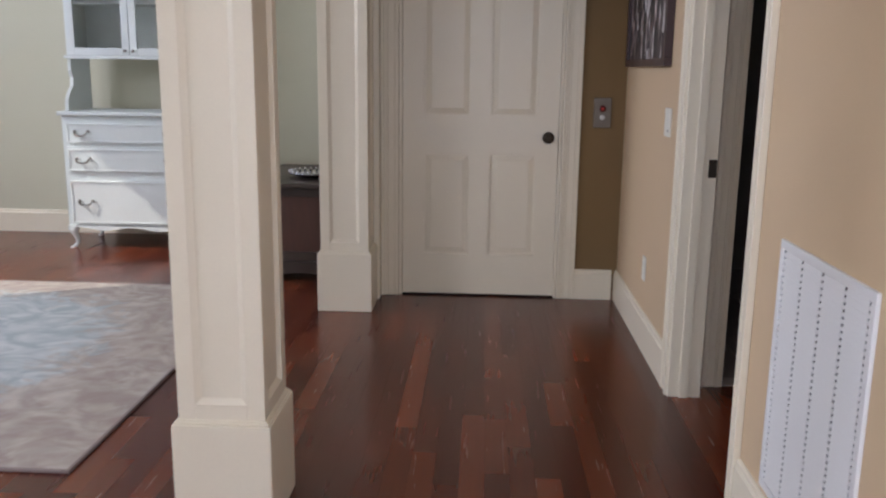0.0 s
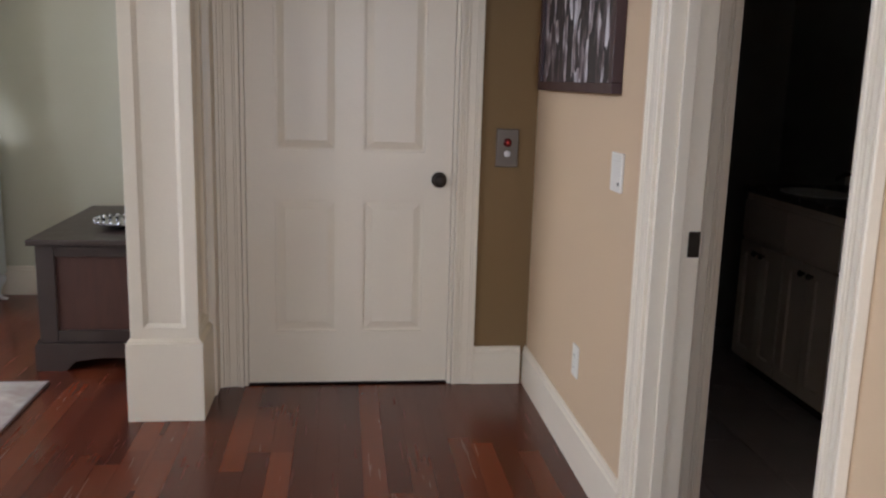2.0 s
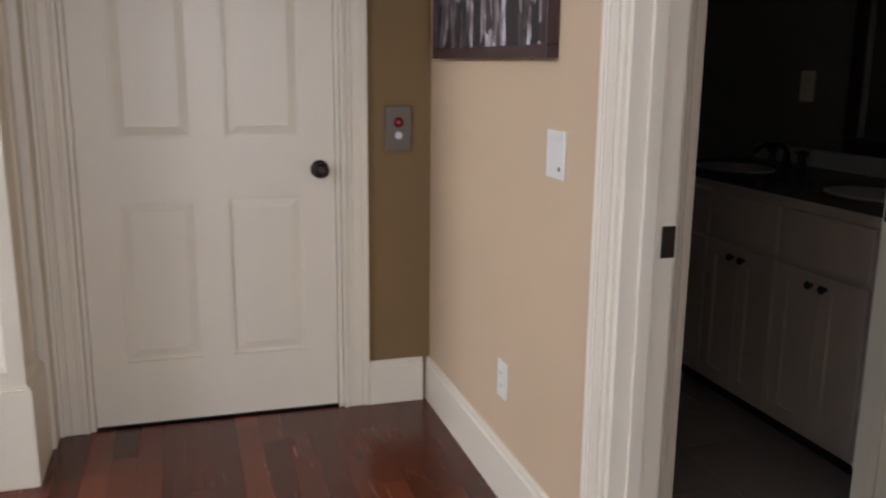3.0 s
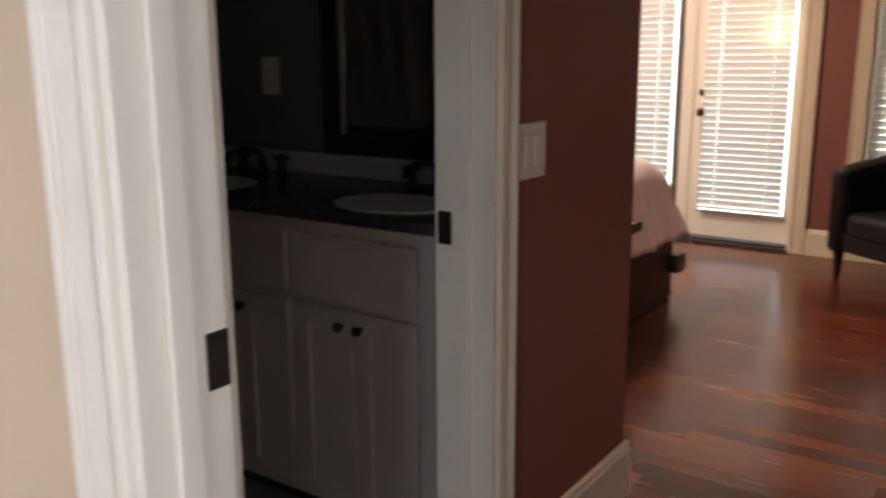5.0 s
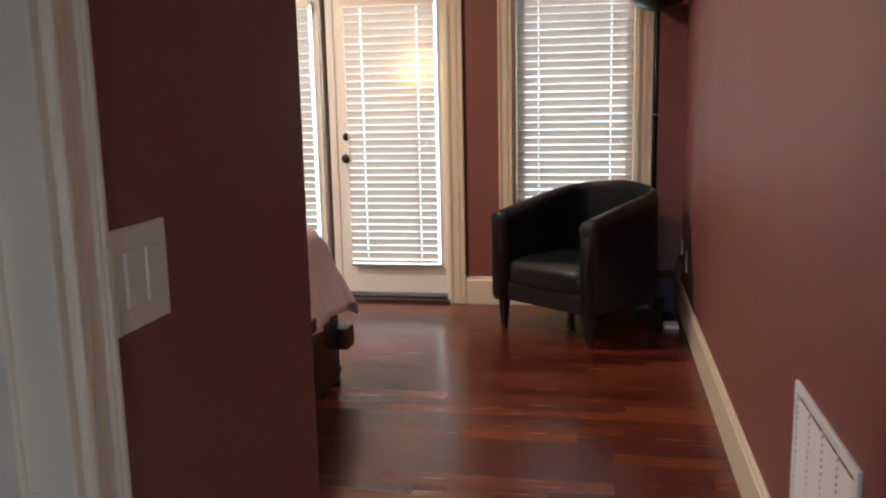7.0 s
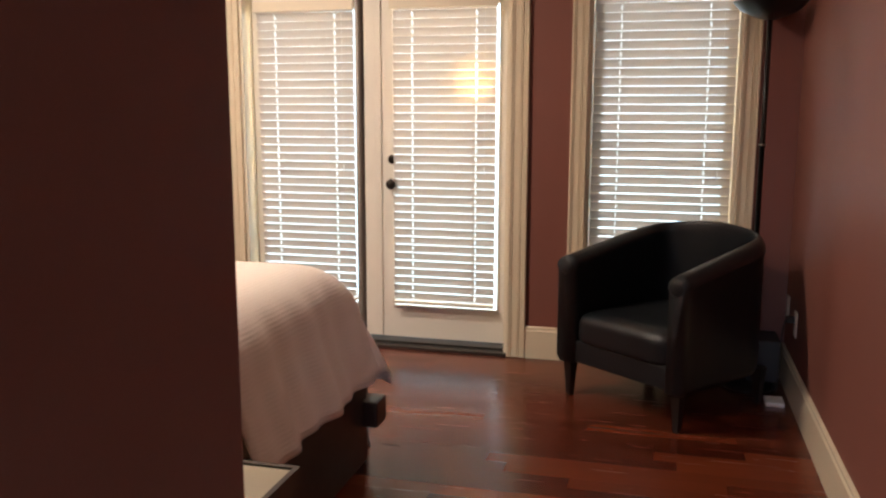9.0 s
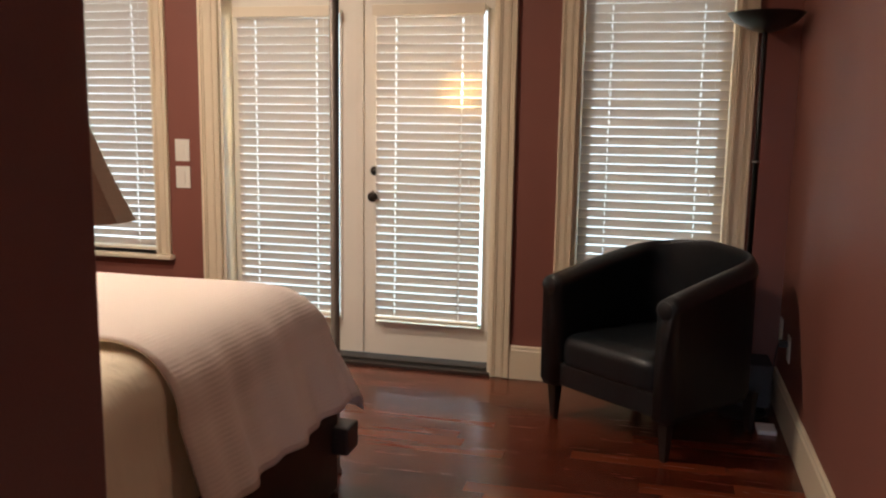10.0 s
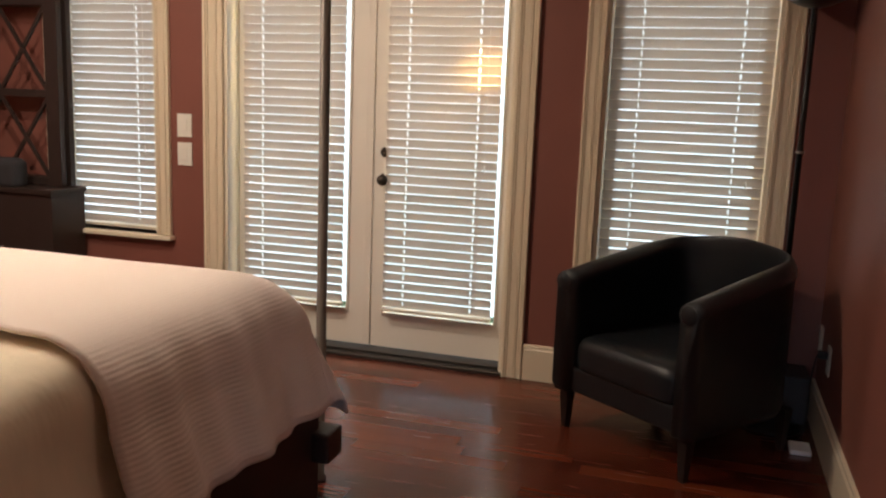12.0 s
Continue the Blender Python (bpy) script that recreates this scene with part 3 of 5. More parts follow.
blind(6.580, 5.056, 5.630, 0.250, 1.915, "lowered white slatted blind on the french door beside the bed", valance=0.055, tilt=70.0)
solid("threshold", B((6.475, FD0 + 0.001, -0.02, 6.72, FD1 - 0.001, 0.018), (6.53, FD0 + 0.019, 0.018, 6.69, FD1 - 0.019, 0.030), bevel=0.003), mat("bronze_threshold", (0.06, 0.055, 0.05), 0.4, metal=0.6), "dark metal threshold under the french doors", "threshold")


def plain_window(name, axis, a, b, u0, u1, z0, z1):
    """Unseen windows added for the daylight lamps, framed and glazed."""
    e = thing(name, "unseen white framed window added for the daylight lamps", "window", kind="structure")
    def bx(ua, ub, za, zb, d0, d1):
        return (d0, ua, za, d1, ub, zb) if axis == "x" else (ua, d0, za, ub, d1, zb)
    um = (u0 + u1) / 2
    part("window_frame", B(bx(u0, u0 + 0.05, z0, z1, a, b), bx(u1 - 0.05, u1, z0, z1, a, b), bx(u0 + 0.05, u1 - 0.05, z0, z0 + 0.05, a, b), bx(u0 + 0.05, u1 - 0.05, z1 - 0.05, z1, a, b), bx(um - 0.02, um + 0.02, z0 + 0.05, z1 - 0.05, a, b)), WHITE, e)
    for ua, ub in ((u0 + 0.05, um - 0.02), (um + 0.02, u1 - 0.05)):
        p = part("pane", B(bx(ua, ub, z0 + 0.05, z1 - 0.05, a + 0.03, a + 0.034)), glass, e)
        p.visible_shadow = False


plain_window("window_3", "x", -5.30, -5.22, 3.5, 5.1, 2.1, 3.55)
plain_window("window_4", "x", -5.30, -5.22, 0.1, 1.7, 2.1, 3.55)
plain_window("window_5", "y", -0.70, -0.62, -0.35, 0.95, 0.5, 2.04)

# ---- hall things ----
def wall_plate(axis, at, side, u, z, w, h, toggles, label, outlet=False, category="light switch"):
    """A plate on a wall with rocker switches or outlet faces; at, side and axis as for a casing, u and z its middle."""
    e = thing("outlet_plate" if outlet else "switch_plate", label, category)
    s = side
    def bx(u0, u1, z0, z1, d0, d1):
        lo, hi = sorted((at + s * d0, at + s * d1))
        return (lo, u0, z0, hi, u1, z1) if axis == "x" else (u0, lo, z0, u1, hi, z1)
    part("plate", B(bx(u - w / 2, u + w / 2, z - h / 2, z + h / 2, 0.0, 0.006), bevel=0.0025), PLATE, e)
    for k in range(toggles):
        c = u + (k - (toggles - 1) / 2) * 0.046
        if outlet:
            for dz in (-0.021, 0.021):
                part("socket", B(bx(c - 0.016, c + 0.016, z + dz - 0.014, z + dz + 0.014, 0.006, 0.008), bevel=0.0008, seg=1), PLATE, e)
                for du in (-0.006, 0.006):
                    part("slot", B(bx(c + du - 0.0012, c + du + 0.0012, z + dz - 0.003, z + dz + 0.005, 0.0078, 0.0083)), SHADOWGAP, e)
        else:
            part("rocker", B(bx(c - 0.0165, c + 0.0165, z - 0.033, z + 0.033, 0.006, 0.0095), bevel=0.0015, seg=1), PLATE, e)
    return e


sensor = thing("wall_keypad", "ivory wall keypad plate with a ridged top", "keypad")
part("plate", B((HX - 0.009, 3.935, 1.034, HX, 4.040, 1.154), bevel=0.003), PLATE, sensor)
for z in (1.126, 1.134, 1.142):
    part("ridge", B((HX - 0.0115, 3.943, z, HX - 0.0085, 4.032, z + 0.004), bevel=0.001, seg=1), PLATE, sensor)
bm = bmesh.new(); lathe(bm, [(0.0005, -0.003), (0.005, -0.003), (0.006, 0.0)], (HX - 0.009, 3.958, 1.060), "x", 14); part("button", bm, STEEL, sensor, "small round grey button", True)
wall_plate("x", HX, -1, 4.325, 0.378, 0.072, 0.116, 1, "ivory power outlet low on the tan hall wall", True, "outlet")
wall_plate("y", PY, -1, 2.172, 1.090, 0.120, 0.122, 2, "ivory double rocker switch on the maroon wall")
wall_plate("x", BX1, -1, 5.936, 1.140, 0.088, 0.122, 1, "ivory switch plate on the maroon wall, upper of two")
wall_plate("x", BX1, -1, 5.936, 0.990, 0.088, 0.122, 1, "ivory switch plate on the maroon wall, lower of two")
plugged = wall_plate("y", BY0, 1, 6.15, 0.355, 0.072, 0.116, 1, "ivory power outlet with a black plug behind the armchair", True, "outlet")
part("plug", B((6.133, BY0 + 0.008, 0.362, 6.167, BY0 + 0.045, 0.392), bevel=0.005), mat("black_plug", (0.015, 0.015, 0.015), 0.5), plugged, "black power plug")
wall_plate("y", BY0, 1, 6.42, 0.375, 0.072, 0.116, 1, "ivory power outlet in the corner by the lamp", True, "outlet")

call = thing("elevator_call_panel", "brushed steel elevator call panel with a red lamp", "call panel")
part("plate", B((0.884, NY - 0.012, 0.992, 0.982, NY, 1.158), bevel=0.004), mat("dull_bronze_plate", (0.15, 0.125, 0.10), 0.45, metal=0.6), call)
bm = bmesh.new(); lathe(bm, [(0.0005, -0.004), (0.017, -0.004), (0.019, 0.0), (0.019, 0.002)], (0.933, NY - 0.012, 1.098), "y"); part("indicator", bm, mat("dark_red_lens", (0.10, 0.01, 0.01), 0.2), call, "dark red round indicator", True)
redlamp = bpy.data.materials.new("lit_red_lens"); redlamp.use_nodes = True
rb = redlamp.node_tree.nodes["Principled BSDF"]
rb.inputs["Base Color"].default_value, rb.inputs["Emission Color"].default_value, rb.inputs["Emission Strength"].default_value = (0.4, 0.02, 0.02, 1), (1.0, 0.08, 0.05, 1), 0.12
bm = bmesh.new(); lathe(bm, [(0.0005, -0.006), (0.006, -0.005), (0.007, -0.003)], (0.933, NY - 0.012, 1.098), "y"); part("lamp", bm, redlamp, call, "small lit red lamp", True)
bm = bmesh.new(); lathe(bm, [(0.0005, -0.006), (0.012, -0.006), (0.014, -0.003), (0.014, 0.002)], (0.933, NY - 0.012, 1.050), "y"); part("push_button", bm, WHITE, call, "round pale push button", True)

# picture: streaked dark and pale print
pic = bpy.data.materials.new("streaked_print"); pic.use_nodes = True
pn, pl = pic.node_tree.nodes, pic.node_tree.links
pb = pn["Principled BSDF"]; pb.inputs["Roughness"].default_value = 0.45
pc = pn.new("ShaderNodeTexCoord"); pm = pn.new("ShaderNodeMapping"); pm.inputs["Scale"].default_value = (1, 26, 9)
pv, pz = pn.new("ShaderNodeTexVoronoi"), pn.new("ShaderNodeTexNoise")
pv.inputs["Scale"].default_value, pz.inputs["Scale"].default_value, pz.inputs["Detail"].default_value = 1.0, 1.1, 6.0
pl.new(pc.outputs["Object"], pm.inputs["Vector"]); pl.new(pm.outputs["Vector"], pz.inputs["Vector"])
wob = pn.new("ShaderNodeVectorMath"); wob.operation = "ADD"
pl.new(pm.outputs["Vector"], wob.inputs[0]); pl.new(pz.outputs["Color"], wob.inputs[1]); pl.new(wob.outputs["Vector"], pv.inputs["Vector"])
pmix = pn.new("ShaderNodeMath"); pmix.operation = "MULTIPLY"
psep = pn.new("ShaderNodeSeparateColor"); pl.new(pv.outputs["Color"], psep.inputs["Color"])
pl.new(psep.outputs["Red"], pmix.inputs[0]); pl.new(pz.outputs["Fac"], pmix.inputs[1])
pr = pn.new("ShaderNodeValToRGB"); el = pr.color_ramp.elements
el[0].position, el[0].color = 0.22, (0.018, 0.014, 0.016, 1)
el[1].position, el[1].color = 0.52, (0.62, 0.60, 0.60, 1)
e2 = pr.color_ramp.elements.new(0.30); e2.color = (0.10, 0.075, 0.075, 1)
e3 = pr.color_ramp.elements.new(0.40); e3.color = (0.30, 0.24, 0.24, 1)
pl.new(pmix.outputs[0], pr.inputs["Fac"]); pl.new(pr.outputs["Color"], pb.inputs["Base Color"])
painting = thing("wall_picture", "dark framed print of pale streaks on black", "picture")
FRAME = mat("dark_maroon_frame", (0.045, 0.018, 0.018), 0.4, var=0.2, scale=20)
part("print", B((HX - 0.024, 4.04, 1.362, HX - 0.004, 4.97, 2.05)), pic, painting)
part("frame", B((HX - 0.036, 4.005, 1.328, HX, 5.006, 1.362), (HX - 0.036, 4.005, 2.05, HX, 5.006, 2.10), (HX - 0.036, 4.005, 1.362, HX, 4.04, 2.05), (HX - 0.036, 4.97, 1.362, HX, 5.006, 2.05), bevel=0.003), FRAME, painting, "dark maroon picture frame")


def return_grille(name, axis, at, side, u0, u1, z0, z1, columns, label, pitch=0.016):
    """A stamped return-air grille: flange, near-black sheet for the duct's shade, upright ribs and rows of angled
    louvres.
    """
    e = thing(name, label, "air vent")
    s = side
    def bx(ua, ub, za, zb, d0, d1):
        lo, hi = sorted((at + s * d0, at + s * d1))
        return (lo, ua, za, hi, ub, zb) if axis == "x" else (ua, lo, za, ub, hi, zb)
    f = 0.024
    part("flange", B(bx(u0, u1, z1 - f, z1, 0, 0.010), bx(u0, u1, z0, z0 + f, 0, 0.010), bx(u0, u0 + f, z0 + f, z1 - f, 0, 0.010), bx(u1 - f, u1, z0 + f, z1 - f, 0, 0.010), bevel=0.003), WHITE, e)
    # thin near-black sheet: the duct's depth and shade are only its colour
    part("duct", B(bx(u0 + f, u1 - f, z0 + f, z1 - f, 0.0003, 0.0012)), SHADOWGAP, e, "near-black sheet in for the unlit duct behind the louvres")
    w = (u1 - u0 - 2 * f) / columns
    for k in range(columns + 1):
        c = u0 + f + k * w + (0.006 if k == 0 else -0.006 if k == columns else 0)
        bm = bmesh.new()
        z = z0 + f
        while z < z1 - f - 0.008:
            box(bm, *bx(c - 0.0062, c + 0.0062, z, z + 0.0085, 0.0014, 0.0082))
            z += 0.016
        tagged(part("rib", bm, WHITE, e), "column of stamped bridges between dark slots", kind="stuff")
    bm = bmesh.new()
    for k in range(columns):
        ua, ub = u0 + f + k * w + (0.0125 if k == 0 else 0.0065), u0 + f + (k + 1) * w - (0.0125 if k == columns - 1 else 0.0065)
        z = z0 + f + 0.002
        while z < z1 - f - pitch * 0.8:
            ring = [(0.0080, z), (0.0090, z + 0.0012), (0.0055, z + pitch * 0.98), (0.0030, z + pitch * 0.90)]
            verts = []
            for u in (ua, ub):
                verts.append([bm.verts.new((at + s * d, u, zz) if axis == "x" else (u, at + s * d, zz)) for d, zz in ring])
            a, b = verts
            bm.faces.new(a); bm.faces.new(b)
            for i in range(4):
                bm.faces.new((a[i], a[(i + 1) % 4], b[(i + 1) % 4], b[i]))
            z += pitch
    louv = part("louvres", bm, WHITE, e)
    tagged(louv, "rows of thin white louvres", kind="stuff")
    return e


return_grille("return_air_vent", "x", HX, -1, 1.932, 2.492, 0.195, 0.886, 4, "white stamped metal return air vent on the tan wall")
return_grille("return_air_vent", "y", BY0, 1, 2.82, 3.345, 0.195, 0.608, 4, "white metal return air vent on the maroon wall")

# ---- living room things ----
rugm = bpy.data.materials.new("woven_floral_rug"); rugm.use_nodes = True
rn, rl = rugm.node_tree.nodes, rugm.node_tree.links
rp = rn["Principled BSDF"]; rp.inputs["Roughness"].default_value = 0.95
rc, r1, r2, rw = rn.new("ShaderNodeTexCoord"), rn.new("ShaderNodeTexNoise"), rn.new("ShaderNodeTexNoise"), rn.new("ShaderNodeTexNoise")
r1.inputs["Scale"].default_value, r1.inputs["Detail"].default_value, r1.inputs["Distortion"].default_value = 5.0, 4.0, 2.2
r2.inputs["Scale"].default_value, r2.inputs["Distortion"].default_value = 3.6, 3.4
rw.inputs["Scale"].default_value = 420
ramp1, ramp2 = rn.new("ShaderNodeValToRGB"), rn.new("ShaderNodeValToRGB")
for rmp, a, b, p0, p1 in ((ramp1, (0.36, 0.29, 0.25, 1), (0.47, 0.43, 0.38, 1), 0.36, 0.62), (ramp2, (0.33, 0.265, 0.235, 1), (0.53, 0.475, 0.415, 1), 0.40, 0.66)):
    rmp.color_ramp.elements[0].color, rmp.color_ramp.elements[1].color = a, b
    rmp.color_ramp.elements[0].position, rmp.color_ramp.elements[1].position = p0, p1
rmix = rn.new("ShaderNodeMix"); rmix.data_type = "RGBA"; rmix.inputs["Factor"].default_value = 0.5
for node in (r1, r2, rw):
    rl.new(rc.outputs["Object"], node.inputs["Vector"])
rl.new(r1.outputs["Fac"], ramp1.inputs["Fac"]); rl.new(r2.outputs["Fac"], ramp2.inputs["Fac"])
rl.new(ramp1.outputs["Color"], rmix.inputs["A"]); rl.new(ramp2.outputs["Color"], rmix.inputs["B"])
rl.new(rmix.outputs["Result"], rp.inputs["Base Color"])
rbp = rn.new("ShaderNodeBump"); rbp.inputs["Strength"].default_value, rbp.inputs["Distance"].default_value = 0.6, 0.003
rl.new(rw.outputs["Fac"], rbp.inputs["Height"]); rl.new(rbp.outputs["Normal"], rp.inputs["Normal"])
RX0, RX1, RY0, RY1 = -4.05, -1.062, 2.795, 5.205
# the blue field runs into the border along a wandering, scalloped line
rsep = rn.new("ShaderNodeSeparateXYZ"); rl.new(rc.outputs["Object"], rsep.inputs["Vector"])


def rmath(op, a, b=0.0):
    node = rn.new("ShaderNodeMath"); node.operation = op
    for k, v in enumerate((a, b)):
        if isinstance(v, float):
            node.inputs[k].default_value = v
        else:
            rl.new(v, node.inputs[k])
    return node.outputs[0]


ex = rmath("POWER", rmath("ABSOLUTE", rmath("MULTIPLY", rmath("SUBTRACT", rsep.outputs["X"], (RX0 + RX1) / 2), 2 / (RX1 - RX0 - 1.0))), 3.0)
ey = rmath("POWER", rmath("ABSOLUTE", rmath("MULTIPLY", rmath("SUBTRACT", rsep.outputs["Y"], (RY0 + RY1) / 2), 2 / (RY1 - RY0 - 0.62))), 3.0)
edge = rmath("ADD", rmath("ADD", ex, ey), rmath("MULTIPLY", rmath("SUBTRACT", r1.outputs["Fac"], 0.5), 2.6))
redge = rn.new("ShaderNodeMapRange"); redge.inputs["From Min"].default_value, redge.inputs["From Max"].default_value = 0.75, 1.3
rl.new(edge, redge.inputs["Value"])
rfield = rn.new("ShaderNodeMix"); rfield.data_type = "RGBA"
rtone = rn.new("ShaderNodeValToRGB")
rtone.color_ramp.elements[0].color, rtone.color_ramp.elements[1].color = (0.36, 0.40, 0.41, 1), (0.55, 0.57, 0.56, 1)
rtone.color_ramp.elements[0].position, rtone.color_ramp.elements[1].position = 0.35, 0.7
rl.new(r2.outputs["Fac"], rtone.inputs["Fac"])
rl.new(redge.outputs["Result"], rfield.inputs["Factor"]); rl.new(rtone.outputs["Color"], rfield.inputs["A"]); rl.new(rmix.outputs["Result"], rfield.inputs["B"])
rl.new(rfield.outputs["Result"], rp.inputs["Base Color"])
rug = thing("area_rug", "pale blue and beige floral rug on the living room floor", "rug")
part("woven_top", B((RX0, RY0, 0.0, RX1, RY1, 0.011), bevel=0.004), rugm, rug, "beige scrolled weave with a pale blue field")
part("binding", B((RX0 - 0.008, RY0 - 0.008, 0, RX1 + 0.008, RY0 + 0.004, 0.013), (RX0 - 0.008, RY1 - 0.004, 0, RX1 + 0.008, RY1 + 0.008, 0.013), (RX0 - 0.008, RY0 + 0.004, 0, RX0 + 0.004, RY1 - 0.004, 0.013), (RX1 - 0.004, RY0 + 0.004, 0, RX1 + 0.008, RY1 - 0.004, 0.013), bevel=0.004), mat("rug_binding", (0.24, 0.19, 0.18), 0.9), rug, "darker bound edge")

# hutch on legs
HUTCH = mat("pale_painted_hutch", (0.66, 0.70, 0.68), 0.42, var=0.05, scale=5)
hut = thing("china_hutch", "pale painted china hutch with drawers and glazed doors", "hutch", (-2.235, 6.22, 0))
HW = 0.468
part("body", B((-HW, 0.02, 0.158, HW, 0.50, 0.951), bevel=0.006), HUTCH, hut)
part("top", B((-HW - 0.016, -0.014, 0.952, HW + 0.016, 0.51, 0.980), bevel=0.007), HUTCH, hut)
bm = bmesh.new()                # scalloped apron under the drawers
apron = [(-HW, 0.166), (HW, 0.166), (HW, 0.128)] + [(HW - 0.06 - 0.816 * k / 16, 0.143 + 0.012 * math.cos(2 * math.pi * k / 8)) for k in range(17)] + [(-HW, 0.128)]
prism(bm, apron, 0.006, 0.0195, "y"); part("apron", bm, HUTCH, hut)
for z0, z1 in ((0.764, 0.896), (0.560, 0.718), (0.185, 0.490)):
    bm = B((-0.428, 0.002, z0, 0.428, 0.019, z1), bevel=0.004)
    for a in ((-0.428, z0, 0.428, z0 + 0.012), (-0.428, z1 - 0.012, 0.428, z1), (-0.428, z0 + 0.012, -0.416, z1 - 0.012), (0.416, z0 + 0.012, 0.428, z1 - 0.012)):
        box(bm, a[0], -0.004, a[1], a[2], 0.002, a[3])
    dr = part("drawer", bm, HUTCH, hut)
    zc = (z0 + z1) / 2
    for xc in (-0.318, 0.318):
        bm = bmesh.new()
        pts = [Vector((xc + 0.048 * math.cos(a), -0.018 - 0.012 * math.sin(a), zc + 0.010 - 0.030 * math.sin(a))) for a in [math.pi * i / 10 for i in range(11)]]
        for p, q in zip(pts, pts[1:]):
            box(bm, min(p.x, q.x) - 0.001, min(p.y, q.y) - 0.003, min(p.z, q.z) - 0.003, max(p.x, q.x) + 0.001, max(p.y, q.y) + 0.003, max(p.z, q.z) + 0.003)
        for sx in (-0.048, 0.048):
            lathe(bm, [(0.0005, -0.004), (0.011, -0.004), (0.008, -0.010), (0.005, -0.020), (0.0005, -0.021)], (xc + sx, 0, zc + 0.012), "y", 12)
        part("handle", bm, STEEL, dr, "curved metal bail handle")
for sx in (-1, 1):
    for y, way in ((0.05, -1), (0.455, 1)):
        bm = bmesh.new()        # cabriole leg: knee out, ankle in, foot out
        rings = []
        for z, r, o in ((0.256, 0.034, 0.0), (0.225, 0.036, 0.012), (0.18, 0.028, 0.014), (0.12, 0.019, 0.002), (0.06, 0.014, -0.002), (0.025, 0.016, 0.012), (0.010, 0.024, 0.022), (0.0, 0.021, 0.022)):
            rings.append([bm.verts.new((sx * (HW - 0.04 + o) + r * math.cos(a), y + way * o + r * math.sin(a), 0.62 * z)) for a in [2 * math.pi * k / 12 for k in range(12)]])
        for a, b in zip(rings, rings[1:]):
            for k in range(12):
                bm.faces.new((a[k], a[(k + 1) % 12], b[(k + 1) % 12], b[k]))
        bm.faces.new(rings[0]); bm.faces.new(rings[-1])
        part("leg", bm, HUTCH, hut, "curved cabriole leg", True)
for sx in (-1, 1):
    bm = bmesh.new()            # scrolled side bracket between the dresser and the upper case
    prof = [(0.48, 0.981), (0.09, 0.981), (0.10, 1.06), (0.14, 1.11), (0.19, 1.15), (0.20, 1.21), (0.175, 1.26), (0.18, 1.35), (0.48, 1.35)]
    prism(bm, prof, sx * (HW - 0.012) - 0.012, sx * (HW - 0.012) + 0.012, "x"); part("side_bracket", bm, HUTCH, hut)
UW = HW
part("back_panel", B((-UW + 0.02, 0.472, 1.351, UW - 0.02, 0.486, 2.12)), HUTCH, hut)
part("upper_case", B((-UW, 0.175, 1.35, -UW + 0.022, 0.47, 2.12), (UW - 0.022, 0.175, 1.35, UW, 0.47, 2.12), (-UW + 0.022, 0.175, 1.35, UW - 0.022, 0.47, 1.374), (-UW + 0.022, 0.185, 1.72, UW - 0.022, 0.47, 1.735), (-UW + 0.022, 0.175, 2.095, UW - 0.022, 0.47, 2.12), bevel=0.002, seg=1), HUTCH, hut)
part("base_mould", B((-UW - 0.012, 0.150, 1.342, UW + 0.012, 0.174, 1.366), bevel=0.006), HUTCH, hut)
part("cornice", B((-UW - 0.03, 0.14, 2.121, UW + 0.03, 0.50, 2.17), bevel=0.012), HUTCH, hut)
for x0, x1 in ((-UW + 0.022, -0.002), (0.002, UW - 0.022)):
    s = 0.052
    door = part("glazed_door", B((x0, 0.153, 1.368, x0 + s, 0.174, 2.11), (x1 - s, 0.153, 1.368, x1, 0.174, 2.11), (x0 + s, 0.153, 1.368, x1 - s, 0.174, 1.368 + s), (x0 + s, 0.153, 2.11 - s, x1 - s, 0.174, 2.11), bevel=0.003), HUTCH, hut)
    part("pane", B((x0 + s - 0.004, 0.162, 1.368 + s - 0.004, x1 - s + 0.004, 0.165, 2.114 - s)), glass, door)
    kx = x1 - 0.026 if x0 < 0 else x0 + 0.026
    bm = bmesh.new(); lathe(bm, [(0.0005, -0.026), (0.010, -0.024), (0.012, -0.016), (0.006, -0.008), (0.007, 0.0)], (kx, 0.153, 1.40), "y", 14); part("knob", bm, STEEL, door, smooth=True)
CHINA = mat("white_china", (0.72, 0.74, 0.76), 0.2, var=0.04)
for px, pz, r in ((-2.53, 1.3745, 0.055), (-2.38, 1.3745, 0.045), (-2.05, 1.3745, 0.06)):
    bm = bmesh.new(); lathe(bm, [(r * 0.45, 0), (r * 0.8, r * 0.3), (r, r * 1.0), (r * 0.96, r * 1.0), (r * 0.75, r * 0.35), (0.0005, r * 0.12)], (px, 6.55, pz)); solid("china_bowl", bm, CHINA, "small white china bowl on the hutch shelf", "bowl", "", True)

# dark chest with a silver dish
chest = thing("blanket_chest", "dark wooden panelled chest on a bracket plinth", "chest", (-0.83, 5.90, 0))
CHESTW = mat("chest_dark_wood", (0.045, 0.030, 0.024), 0.4, var=0.25, scale=9, stretch=(1, 6, 1), bump=0.1)
CHESTP = mat("chest_red_panel", (0.075, 0.030, 0.020), 0.45, var=0.25, scale=9, stretch=(6, 1, 1), bump=0.1)
part("lid", B((-0.345, -0.535, 0.585, 0.345, 0.53, 0.612), bevel=0.006), CHESTW, chest)
part("body", B((-0.29, -0.485, 0.13, 0.32, 0.50, 0.584)), CHESTP, chest, "reddish brown chest panels")
part("corner_post", B((-0.315, -0.505, 0.13, -0.235, -0.43, 0.584), bevel=0.003), CHESTW, chest)
